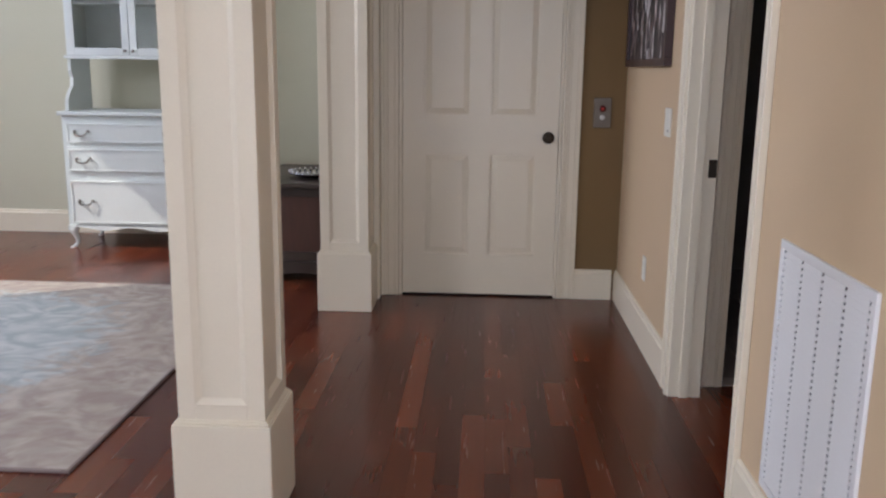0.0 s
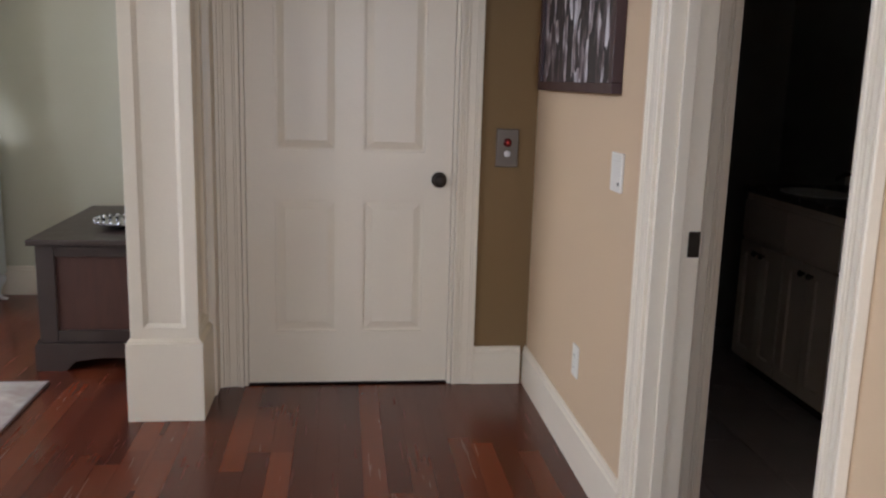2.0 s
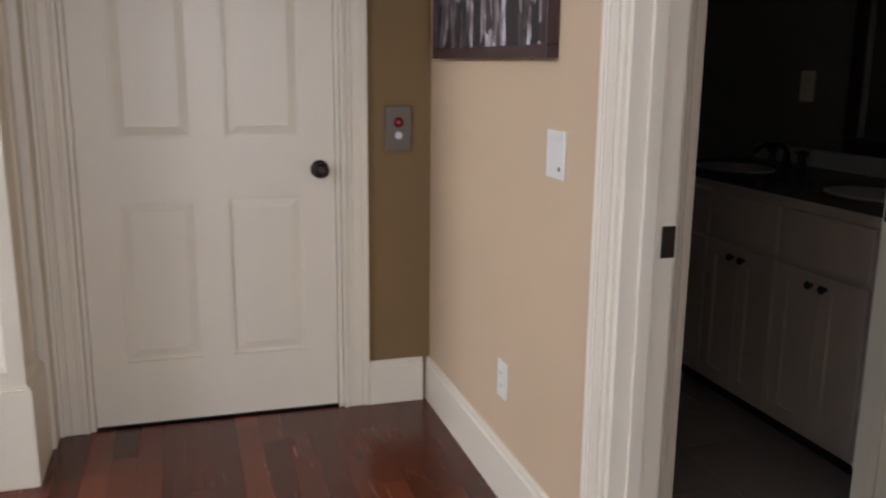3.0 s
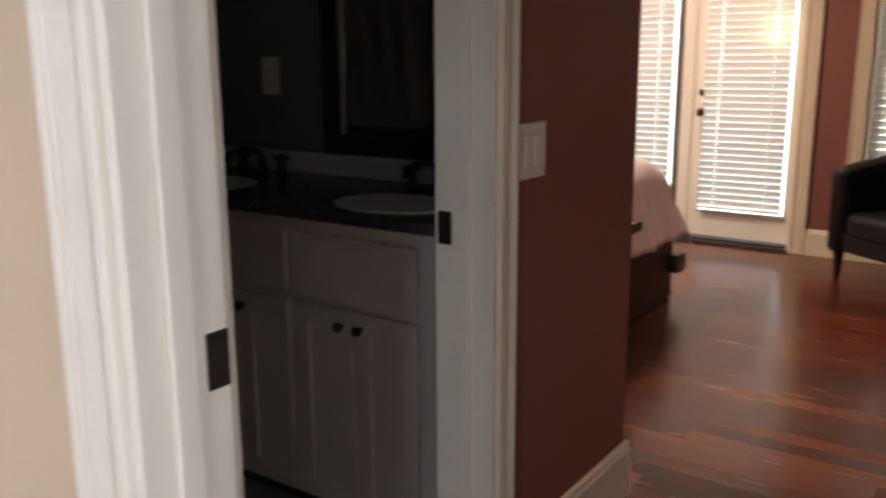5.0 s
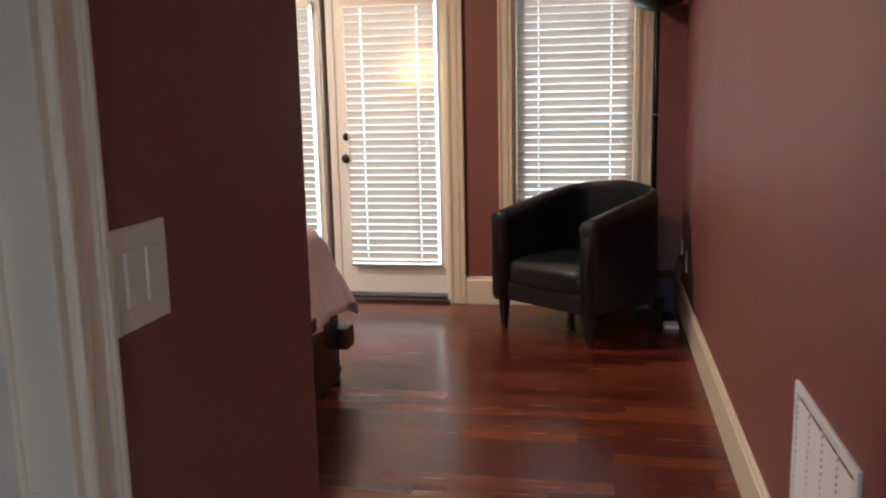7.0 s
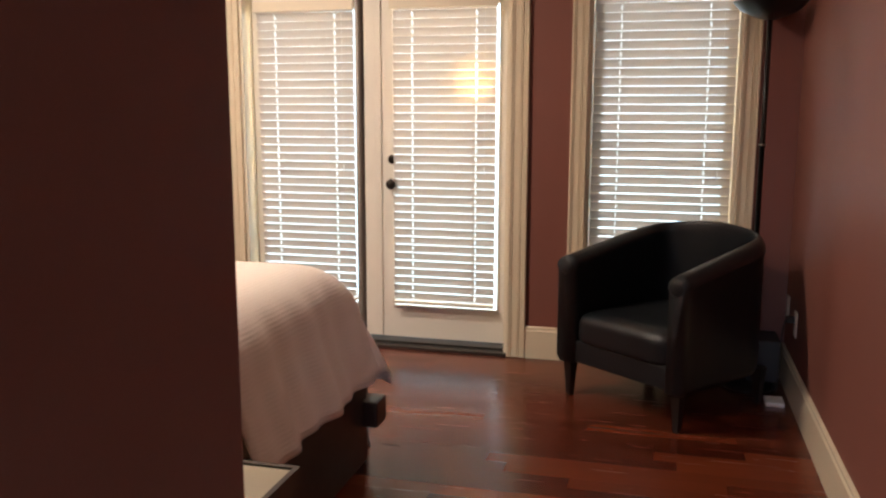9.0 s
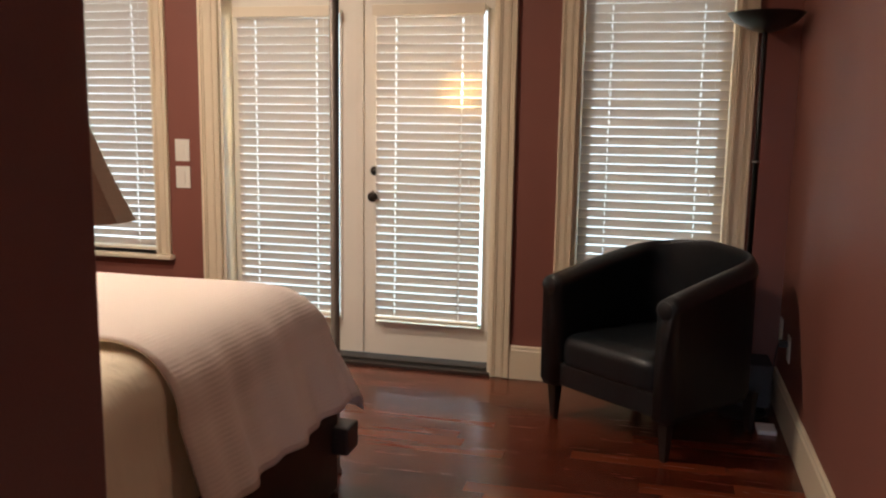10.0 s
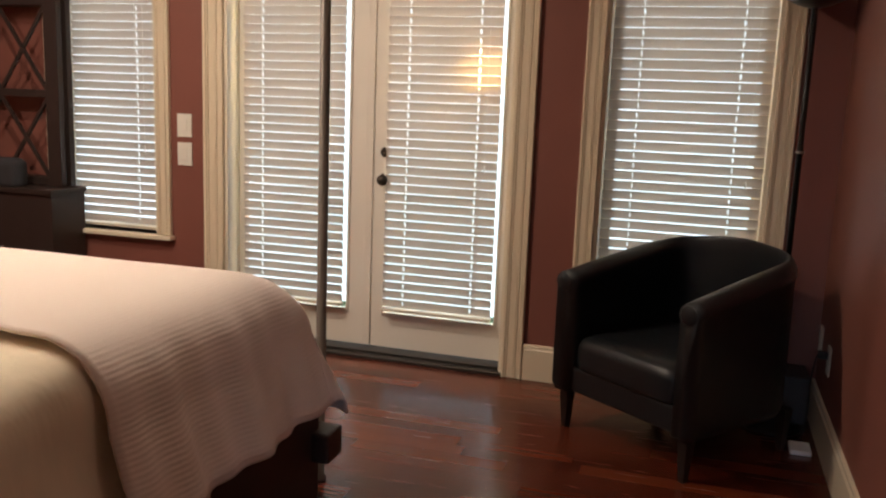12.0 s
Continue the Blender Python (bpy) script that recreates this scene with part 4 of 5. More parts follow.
part("corner_post", B((0.245, -0.505, 0.13, 0.325, -0.43, 0.584), bevel=0.003), CHESTW, chest)
part("rail", B((-0.235, -0.503, 0.53, 0.245, -0.43, 0.584), (-0.235, -0.503, 0.13, 0.245, -0.43, 0.185), (-0.314, -0.43, 0.13, -0.27, 0.50, 0.19), (-0.314, -0.43, 0.53, -0.27, 0.50, 0.584), bevel=0.003), CHESTW, chest)
bm = bmesh.new()
prism(bm, [(-0.335, 0.0), (-0.20, 0.0), (-0.16, 0.045), (-0.04, 0.06), (0.04, 0.06), (0.18, 0.045), (0.22, 0.0), (0.335, 0.0), (0.335, 0.118), (0.325, 0.129), (-0.325, 0.129), (-0.335, 0.118)], -0.525, -0.495, "y")
part("plinth", bm, CHESTW, chest)
part("plinth_side", B((-0.335, -0.495, 0.0, -0.305, 0.51, 0.129), (0.305, -0.495, 0.0, 0.335, 0.51, 0.129)), CHESTW, chest)
SILVER = mat("polished_silver", (0.62, 0.62, 0.64), 0.18, metal=1.0, var=0.1, scale=50)
dish = thing("silver_dish", "oval silver dish with a pierced rim on the chest", "dish", (-0.82, 5.72, 0.612))
bm = bmesh.new(); lathe(bm, [(0.05, 0.0), (0.07, 0.004), (0.125, 0.018), (0.150, 0.030), (0.153, 0.033), (0.122, 0.024), (0.06, 0.009), (0.0005, 0.008)], n=32); part("bowl", bm, SILVER, dish, smooth=True)
for i in range(24):
    a = 2 * math.pi * i / 24
    bm = bmesh.new(); lathe(bm, [(0.0005, 0.028), (0.009, 0.032), (0.011, 0.040), (0.007, 0.048), (0.0005, 0.050)], (0.143 * math.cos(a), 0.143 * math.sin(a), 0), n=8); part("rim_bead", bm, SILVER, dish, smooth=True)

# ---- bathroom things ----
VAN = mat("taupe_vanity_paint", (0.60, 0.53, 0.47), 0.4, var=0.05)
STONE = mat("dark_grey_counter", (0.06, 0.058, 0.06), 0.25, var=0.25, scale=30, fine=0.15)


def cabinet_front(e, y0, y1, x, z_drawer, z_doors, knobs):
    """Drawer front over a pair of doors, facing -x at x."""
    part("drawer_front", B((x - 0.018, y0 + 0.006, z_drawer[0], x, y1 - 0.006, z_drawer[1]), bevel=0.004), VAN, e)
    ym = (y0 + y1) / 2
    for a, b in ((y0 + 0.006, ym - 0.002), (ym + 0.002, y1 - 0.006)):
        z0, z1 = z_doors
        s = 0.055
        bm = bmesh.new()
        for ya, yb, za, zb in ((a, a + s, z0, z0 + s), (a, a + s, z0 + s, z1 - s), (a, a + s, z1 - s, z1), (b - s, b, z0, z0 + s), (b - s, b, z0 + s, z1 - s), (b - s, b, z1 - s, z1), (a + s, b - s, z0, z0 + s), (a + s, b - s, z1 - s, z1)):
            box(bm, x - 0.018, ya, za, x, yb, zb)
        bmesh.ops.remove_doubles(bm, verts=bm.verts[:], dist=1e-5)
        d = part("door", bm, VAN, e)
        part("panel", B((x - 0.009, a + s - 0.001, z0 + s - 0.001, x - 0.001, b - s + 0.001, z1 - s + 0.001)), VAN, d)
        ky = ym - 0.032 if a < ym - 0.01 and b < ym else ym + 0.032
        bm = bmesh.new(); lathe(bm, [(0.0005, -0.028), (0.010, -0.027), (0.0145, -0.021), (0.012, -0.014), (0.006, -0.010), (0.007, 0.0)], (x - 0.018, ky, knobs), "x", 16); part("knob", bm, BRONZE, d, "round dark knob", True)


BE = 2.645                     # east face of the bathroom
van = thing("bathroom_vanity", "taupe painted sink vanity with dark knobs", "vanity", group="bathroom vanity units")
part("carcass", B((2.135, 3.90, 0.085, BE, 4.46, 0.883)), VAN, van)
# toe kick in near-black, the recess's shade put into its colour
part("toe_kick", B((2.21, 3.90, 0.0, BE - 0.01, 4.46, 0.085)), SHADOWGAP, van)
cabinet_front(van, 4.035, 4.46, 2.134, (0.672, 0.845), (0.10, 0.655), 0.615)
part("filler", B((2.122, 3.895, 0.085, 2.134, 4.03, 0.883)), VAN, van)
part("top_rail", B((2.128, 4.032, 0.852, 2.1345, 4.46, 0.883)), VAN, van)
van2 = thing("bathroom_vanity", "taupe painted vanity unit in the bathroom's shade", "vanity", group="bathroom vanity units")
part("carcass", B((2.135, 4.462, 0.085, BE, 5.30, 0.883)), VAN, van2)
# near-black as well: shade under the unit is painted on
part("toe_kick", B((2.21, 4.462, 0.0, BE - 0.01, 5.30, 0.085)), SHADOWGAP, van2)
cabinet_front(van2, 4.47, 4.88, 2.134, (0.672, 0.845), (0.10, 0.655), 0.615)
cabinet_front(van2, 4.88, 5.29, 2.134, (0.672, 0.845), (0.10, 0.655), 0.615)
counter = solid("vanity_counter", B((2.105, 3.89, 0.884, BE, 5.31, 0.915), bevel=0.004), STONE, "dark grey stone vanity counter", "countertop", "")
solid("backsplash", B((BE - 0.026, 3.89, 0.9155, BE - 0.002, 5.31, 0.985), bevel=0.003), mat("pale_backsplash", (0.52, 0.51, 0.49), 0.3, var=0.05), "pale stone backsplash behind the sinks", "backsplash", "")


def basin(y, label):
    bm = bmesh.new()
    lathe(bm, [(0.190, 0.0), (0.192, 0.003), (0.186, 0.005), (0.178, 0.003), (0.14, 0.0015), (0.0005, 0.0007)], n=32)
    bmesh.ops.scale(bm, vec=(0.72, 0.93, 1.0), verts=bm.verts[:])
    bmesh.ops.translate(bm, vec=(2.28, y, 0.9155), verts=bm.verts[:])
    return solid("sink_basin", bm, WHITE, label, "sink", "", True)


basin(4.225, "oval white sink basin in the counter by the doorway")
basin(4.97, "oval white sink basin in the shaded counter")


def faucet(y, label):
    e = thing("faucet", label, "faucet", (2.52, y, 0.9155))
    for dy in (-0.09, 0.09):
        bm = bmesh.new(); lathe(bm, [(0.022, 0), (0.022, 0.01), (0.014, 0.02), (0.014, 0.05), (0.02, 0.055), (0.016, 0.07), (0.0005, 0.072)], (0, dy, 0), n=14)
        box(bm, -0.006, dy - 0.035, 0.056, 0.006, dy + 0.035, 0.066, bevel=0.003); part("handle", bm, BRONZE, e, smooth=True)
    bm = bmesh.new(); lathe(bm, [(0.024, 0), (0.020, 0.015), (0.014, 0.03), (0.012, 0.055), (0.0005, 0.057)], n=14)
    pts = [(-0.075 + 0.075 * math.cos(a), 0.055 + 0.034 * math.sin(a)) for a in [math.pi * i / 8 for i in range(9)]]
    rings = []
    for i, (px, pz) in enumerate(pts):
        a = math.pi * i / 8
        rings.append([bm.verts.new((px + 0.010 * math.cos(q) * math.cos(a), 0.010 * math.sin(q), pz + 0.010 * math.cos(q) * math.sin(a))) for q in [2 * math.pi * j / 10 for j in range(10)]])
    for ra, rb in zip(rings, rings[1:]):
        for j in range(10):
            bm.faces.new((ra[j], ra[(j + 1) % 10], rb[(j + 1) % 10], rb[j]))
    bm.faces.new(rings[0][::-1]); bm.faces.new(rings[-1])
    part("spout", bm, BRONZE, e, smooth=True)


faucet(4.26, "dark bronze faucet behind the oval sink")
wall_plate("x", BE, -1, 5.035, 1.235, 0.082, 0.125, 1, "pale power outlet on the dark bathroom wall", True, "outlet")
faucet(4.97, "dark bronze faucet behind the shaded sink")
mir = bpy.data.materials.new("mirror_silver"); mir.use_nodes = True
mb = mir.node_tree.nodes["Principled BSDF"]
mb.inputs["Metallic"].default_value, mb.inputs["Roughness"].default_value, mb.inputs["Base Color"].default_value = 1.0, 0.02, (0.86, 0.88, 0.87, 1)
mirror = thing("wall_mirror", "dark framed mirror over the bathroom sink", "mirror")
MY0, MY1 = 3.94, 4.78
part("glass", B((BE - 0.012, MY0 + 0.075, 1.05, BE - 0.006, MY1 - 0.075, 1.98)), mir, mirror)
for my0, my1, mz0, mz1 in ((MY0, MY1, 0.988, 1.05), (MY0, MY1, 1.98, 2.045), (MY0, MY0 + 0.075, 1.05, 1.98), (MY1 - 0.075, MY1, 1.05, 1.98)):
    part("frame", B((BE - 0.030, my0, mz0, BE - 0.001, my1, mz1), bevel=0.005), DARKWOOD, mirror, "dark wooden mirror frame")
towel = thing("hanging_towel", "white towel hanging on a bar in the bathroom", "towel")
bm = bmesh.new()
ny, nz = 24, 14
for xs, flip in ((1.215, 0), (1.265, 1)):
    grid = [[bm.verts.new((xs + 0.006 * math.sin(i * 1.1 + 0.3 * k), 5.38 + 0.54 * i / ny, 1.70 - k * (0.72 + 0.03 * flip) / nz)) for k in range(nz + 1)] for i in range(ny + 1)]
    for i in range(ny):
        for k in range(nz):
            bm.faces.new((grid[i][k], grid[i + 1][k], grid[i + 1][k + 1], grid[i][k + 1]))
part("cloth", bm, mat("white_terry", (0.75, 0.76, 0.74), 0.95, var=0.05, bump=0.7, bscale=300), towel, smooth=True)
bm = bmesh.new(); lathe(bm, [(0.008, 5.36), (0.008, 5.99)], (1.240, 0, 1.703), "y", 10); part("bar", bm, BRONZE, towel)

# ---- bedroom things ----
bed = thing("bed", "bed with a dark frame, made with pale sheets", "bed")
BEDW = mat("dark_bed_wood", (0.035, 0.018, 0.015), 0.4, var=0.2, scale=8, bump=0.1)
X0, X1, Y0, Y1 = 3.46, 4.995, 4.40, 6.42
SHEET = mat("cream_sheet", (0.84, 0.74, 0.56), 0.9, var=0.05, scale=5, bump=0.9, bscale=5, stretch=(2.5, 2.5, 0.5))
for node in SHEET.node_tree.nodes:
    if node.type == "BUMP":
        node.inputs["Distance"].default_value = 0.012      # creases of the cloth
part("frame_panel", B((X0 + 0.03, Y0 + 0.022, 0.012, X1 - 0.032, Y1, 0.36), bevel=0.006), BEDW, bed)
part("bracket", B((X1 - 0.085, Y0 - 0.035, 0.155, X1 + 0.03, Y0 + 0.06, 0.255), bevel=0.01), BEDW, bed, "dark corner bracket of the bed frame")
for x in (X0 + 0.06, X1 - 0.11):
    for y in (Y0 + 0.06, Y1 - 0.12):
        part("glide", B((x, y, 0.0, x + 0.04, y + 0.04, 0.0118)), SHADOWGAP, bed)
part("headboard", B((X0 - 0.02, Y1, 0.0, X1 + 0.02, Y1 + 0.06, 1.30), bevel=0.01), BEDW, bed)


def rounded_slab(x0, x1, y0, y1, z0, z1, r, wob=0.0, seed=0, cuts=14):
    bm = bmesh.new()
    box(bm, x0, y0, z0, x1, y1, z1)
    bmesh.ops.subdivide_edges(bm, edges=bm.edges[:], cuts=cuts, use_grid_fill=True)
    for v in bm.verts:
        p = v.co
        q = Vector((min(max(p.x, x0 + r), x1 - r), min(max(p.y, y0 + r), y1 - r), min(max(p.z, z0 + r * 0.5), z1 - r)))
        d = p - q
        if d.length > 1e-6:
            v.co = q + d.normalized() * min(d.length, r)
        if wob:
            v.co += Vector((noise.noise(v.co * 3.1), noise.noise(v.co * 3.1 + Vector((9, seed, 0))), 0.6 * noise.noise(v.co * 2.3))) * wob
    return bm


mb_ = rounded_slab(X0 + 0.01, X1 - 0.125, Y0 + 0.085, Y1 - 0.01, 0.345, 0.763, 0.12, 0.008, cuts=34)
for v in mb_.verts:             # the sheet's slack folds down the foot end
    down = min(1.0, max(0.0, (0.72 - v.co.z) / 0.25))
    if v.co.y < Y0 + 0.25 and down:
        v.co.y -= down * (0.035 * down + 0.012 * math.sin(v.co.x * 13 + v.co.z * 7) + 0.007 * math.sin(v.co.x * 31 - v.co.z * 12))
part("mattress", mb_, SHEET, bed, "mattress under a cream fitted sheet", True)
# blanket, draped over the far half and the foot end
knit = bpy.data.materials.new("ribbed_blanket"); knit.use_nodes = True
kn, kl = knit.node_tree.nodes, knit.node_tree.links
kp = kn["Principled BSDF"]; kp.inputs["Roughness"].default_value = 0.95
kp.inputs["Base Color"].default_value = (0.80, 0.69, 0.62, 1)
kp.inputs["Sheen Weight"].default_value = 0.2
kuv, kw, kz = kn.new("ShaderNodeUVMap"), kn.new("ShaderNodeTexWave"), kn.new("ShaderNodeTexNoise")
kuv.uv_map = "cloth"
kw.wave_type, kw.bands_direction = "BANDS", "Y"
kw.inputs["Scale"].default_value, kw.inputs["Distortion"].default_value, kw.inputs["Detail"].default_value = 23.0, 0.8, 2.0
kz.inputs["Scale"].default_value = 260
kadd = kn.new("ShaderNodeMath"); kadd.operation = "MULTIPLY_ADD"; kadd.inputs[1].default_value = 0.35
kl.new(kuv.outputs["UV"], kw.inputs["Vector"]); kl.new(kuv.outputs["UV"], kz.inputs["Vector"])
kl.new(kz.outputs["Fac"], kadd.inputs[0]); kl.new(kw.outputs["Fac"], kadd.inputs[2])
kb = kn.new("ShaderNodeBump"); kb.inputs["Strength"].default_value, kb.inputs["Distance"].default_value = 0.28, 0.0025
kl.new(kadd.outputs[0], kb.inputs["Height"]); kl.new(kb.outputs["Normal"], kp.inputs["Normal"])

blanket = bmesh.new()
uvl = blanket.loops.layers.uv.new("cloth")
TOPZ, R = 0.785, 0.19
def over_edge(s, flat):
    """Arc length s from the edge's start: how far out, how far down."""
    if s <= 0:
        return s, 0.0
    arc = R * math.pi / 2
    if s < arc:
        a = s / R
        return R * math.sin(a), R * (1 - math.cos(a))
    return R + 0.32 * (s - arc), R + (s - arc) * 0.95
nu, nv = 60, 84
UA, UB = -0.74, 0.61           # across: from the near edge to the hang on the far side
VA, VB = -2.0, 0.545            # along: from under the pillows to the hang at the foot
rows_ = []
for i in range(nu + 1):
    row = []
    for k in range(nv + 1):
        u, v = UA + (UB - UA) * i / nu, VA + (VB - VA) * k / nv
        skew = 0.16 * max(0.0, min(1.0, (-v - 0.05) / 0.6)) * max(0.0, -u / 0.9)
        ox, dx = over_edge(u, 0)
        oy, dy = over_edge(v, 0)
        x = X1 - R - 0.085 + ox + skew
        y = Y0 + R + 0.045 - oy
        m = min(dx, dy)                            # the corner: the cloth falls in one soft, flaring fold
        z = TOPZ - (dx ** 5 + dy ** 5) ** 0.2 * (1 - 0.22 * m)
        x -= 0.08 * m; y -= 0.07 * m
        hang = max(dx, dy)
        if hang > 0.05:
            f = 0.014 * min(1, hang / 0.3)
            y -= f * math.sin(x * 17 + 0.6) * (dy >= dx) + 0.6 * f * math.sin(x * 41) * (dy >= dx)
            x += f * math.sin(y * 15) * (dx > dy)
        else:
            z += 0.006 * noise.noise(Vector((x * 2.4, y * 2.4, 3))) + 0.002
        z = max(z, 0.16)
        row.append((blanket.verts.new((x, y, z)), (u, v)))
    rows_.append(row)
for i in range(nu):
    for k in range(nv):
        q = (rows_[i][k], rows_[i + 1][k], rows_[i + 1][k + 1], rows_[i][k + 1])
        f = blanket.faces.new([a[0] for a in q])
        for loop, a in zip(f.loops, q):
            loop[uvl].uv = a[1]
bl = new("blanket", finish(blanket, "blanket", knit, True))
tagged(bl, "pale pink ribbed blanket draped over the bed's foot", "blanket")
so = bl.modifiers.new("thickness", "SOLIDIFY"); so.thickness, so.offset = 0.010, 1.0

# slim pole beside the bed
pole = thing("floor_pole", "slim dark bronze metal pole standing beside the bed", "pole", (5.115, 4.49, 0))
POLEM = mat("dull_bronze_tube", (0.11, 0.085, 0.068), 0.5, metal=0.2, var=0.15, scale=12)
bm = bmesh.new(); lathe(bm, [(0.024, 0.0), (0.024, 0.012), (0.017, 0.018), (0.017, 2.30), (0.0005, 2.305)], n=18); part("tube", bm, POLEM, pole, smooth=True)

# recessed downlights, unseen fittings added round the warm lamps
GLOW = bpy.data.materials.new("lit_lamp_glass"); GLOW.use_nodes = True
gl_ = GLOW.node_tree.nodes["Principled BSDF"]
gl_.inputs["Emission Color"].default_value, gl_.inputs["Emission Strength"].default_value = (1.0, 0.72, 0.42, 1), 4.0
for dx_, dy_, watts in DOWNLIGHTS_AND_FILL:
    dl = thing("downlight", "unseen round ceiling downlight added for the warm light", "ceiling light", (dx_, dy_, CEILING_Z), group="bedroom downlights")
    bm = bmesh.new(); lathe(bm, [(0.115, 0.0), (0.115, -0.006), (0.105, -0.010), (0.100, -0.004), (0.100, 0.0)], n=32); part("trim_ring", bm, WHITE, dl, smooth=True)
    bm = bmesh.new(); lathe(bm, [(0.0005, -0.003), (0.098, -0.003), (0.098, -0.001), (0.0005, -0.001)], n=32); part("lens", bm, GLOW, dl, "glowing warm lens")

# glowing globe on a post, added outside for the warm spot on the blind
glow_post = thing("blind_glow_globe", "added glowing globe on a post, for the warm spot on the blind", "lantern", (7.45, 4.57, -0.39))
bm = bmesh.new(); lathe(bm, [(0.06, 0.0), (0.06, 0.02), (0.012, 0.05), (0.009, 1.75), (0.05, 1.77), (0.05, 1.79)], n=16); part("post", bm, WHITE, glow_post, smooth=True)
GLOW_GLOBE = bpy.data.materials.new("glowing_globe"); GLOW_GLOBE.use_nodes = True
lb = GLOW_GLOBE.node_tree.nodes["Principled BSDF"]
lb.inputs["Emission Color"].default_value, lb.inputs["Emission Strength"].default_value = (1.0, 0.70, 0.34, 1), 100.0
bm = bmesh.new(); bmesh.ops.create_icosphere(bm, subdivisions=3, radius=0.12, matrix=Matrix.Translation((0, 0, 1.89))); part("globe", bm, GLOW_GLOBE, glow_post, "added warm glowing globe", True)

# armchair
LEATHER = mat("black_leather", (0.010, 0.0125, 0.015), 0.34, var=0.2, scale=12, bump=0.25, bscale=320)
ET_LEG = mat("near_black_stained_wood", (0.012, 0.008, 0.007), 0.4, var=0.2, scale=20)
chair = thing("armchair", "black leather tub armchair standing in the corner", "armchair", (6.003, 3.332, 0), 52.0)
# local: front towards +y, width along x
W, D = 0.353, 0.352


def tub(bm, inner, outer, z_low, top):
    """A wall that runs from one arm round the back to the other; top(t) is its height, t from -1 (arm) over 0 (back) to 1."""
    n = 40
    rings = []
    for i in range(n + 1):
        t = -1 + 2 * i / n
        def at(w, d, r):
            # arms straight, corners rounded, back slightly bowed
            side, back = d * 2 - r, w * 2 - 2 * r
            arc = math.pi / 2 * r
            total = 2 * side + 2 * arc + back
            s = (t + 1) / 2 * total
            if s < side:
                return (w, d - s)
            s -= side
            if s < arc:
                a = s / r
                return (w - r + r * math.cos(a), -d + r - r * math.sin(a))
            s -= arc
            if s < back:
                return (w - r - s, -d - 0.02 * math.sin(math.pi * s / back))
            s -= back
            if s < arc:
                a = s / r
                return (-w + r - r * math.sin(a), -d + r - r * math.cos(a))
            s -= arc
            return (-w, -d + r + s)
        po, pi_ = at(*outer), at(*inner)
        zt = top(t)
        th = Vector((po[0] - pi_[0], po[1] - pi_[1]))
        mx, my = (po[0] + pi_[0]) / 2, (po[1] + pi_[1]) / 2
        ring = [(po[0] * 0.97, po[1] * 0.97, z_low), (po[0], po[1], z_low + 0.03), (po[0], po[1], zt - 0.06)]
        for k in range(7):
            a = math.pi * k / 6
            ring.append((mx + th.x * 0.60 * math.cos(a), my + th.y * 0.60 * math.cos(a), zt - 0.05 + 0.05 * math.sin(a)))
        ring += [(pi_[0], pi_[1], zt - 0.07), (pi_[0] * 0.98, pi_[1] * 0.98, 0.30), (pi_[0] * 0.98, pi_[1] * 0.98, z_low)]
        rings.append([bm.verts.new(p) for p in ring])
    for a, b in zip(rings, rings[1:]):
        m = len(a)
        for j in range(m):
            bm.faces.new((a[j], a[(j + 1) % m], b[(j + 1) % m], b[j]))
    bm.faces.new(rings[0]); bm.faces.new(rings[-1])


def arm_height(t):
    a = abs(t)
    return 0.803 - 0.138 * a ** 1.35


bm = bmesh.new(); tub(bm, (W - 0.085, D - 0.01, 0.13), (W, D, 0.22), 0.165, arm_height)
part("shell", bm, LEATHER, chair, "curved leather arms and back", True)
bm = rounded_slab(-W + 0.088, W - 0.088, -D + 0.10, D - 0.015, 0.27, 0.415, 0.06, 0.006)
part("seat_cushion", bm, LEATHER, chair, smooth=True)
part("front_rail", B((-W + 0.07, D - 0.075, 0.17, W - 0.07, D - 0.028, 0.275), bevel=0.012), LEATHER, chair)
part("seat_base", B((-W + 0.07, -D + 0.08, 0.165, W - 0.07, D - 0.07, 0.275)), LEATHER, chair)
for sx in (-1, 1):
    bm = bmesh.new(); lathe(bm, [(0.0005, 0), (0.036, 0), (0.037, 0.002), (0.033, 0.005), (0.0005, 0.006)], (sx * (W - 0.042), D - 0.003, 0.622), "y", 24)
    part("arm_scroll", bm, LEATHER, chair, "rounded leather arm front", True)
    for y in (D - 0.05, -D + 0.07):
        bm = bmesh.new()
        x = sx * (W - 0.045)
        top = [(x - 0.024, y - 0.024), (x + 0.024, y - 0.024), (x + 0.024, y + 0.024), (x - 0.024, y + 0.024)]
        low = [(x - 0.012, y - 0.012), (x + 0.012, y - 0.012), (x + 0.012, y + 0.012), (x - 0.012, y + 0.012)]
        a, b = [bm.verts.new((*p, 0.175)) for p in top], [bm.verts.new((*p, 0.0)) for p in low]
        bm.faces.new(a); bm.faces.new(b)
        for i in range(4):
            bm.faces.new((a[i], a[(i + 1) % 4], b[(i + 1) % 4], b[i]))
        part("leg", bm, ET_LEG, chair, "tapered dark wooden leg")

# torchiere in the corner
BLACKM = mat("black_lacquered_metal", (0.015, 0.014, 0.014), 0.3, metal=0.3, var=0.1)
tor = thing("floor_lamp", "tall black torchiere lamp in the corner", "floor lamp", (6.30, 2.935, 0))
bm = bmesh.new(); lathe(bm, [(0.125, 0.0), (0.125, 0.012), (0.11, 0.022), (0.03, 0.032), (0.0005, 0.034)], n=28); part("base", bm, BLACKM, tor, smooth=True)
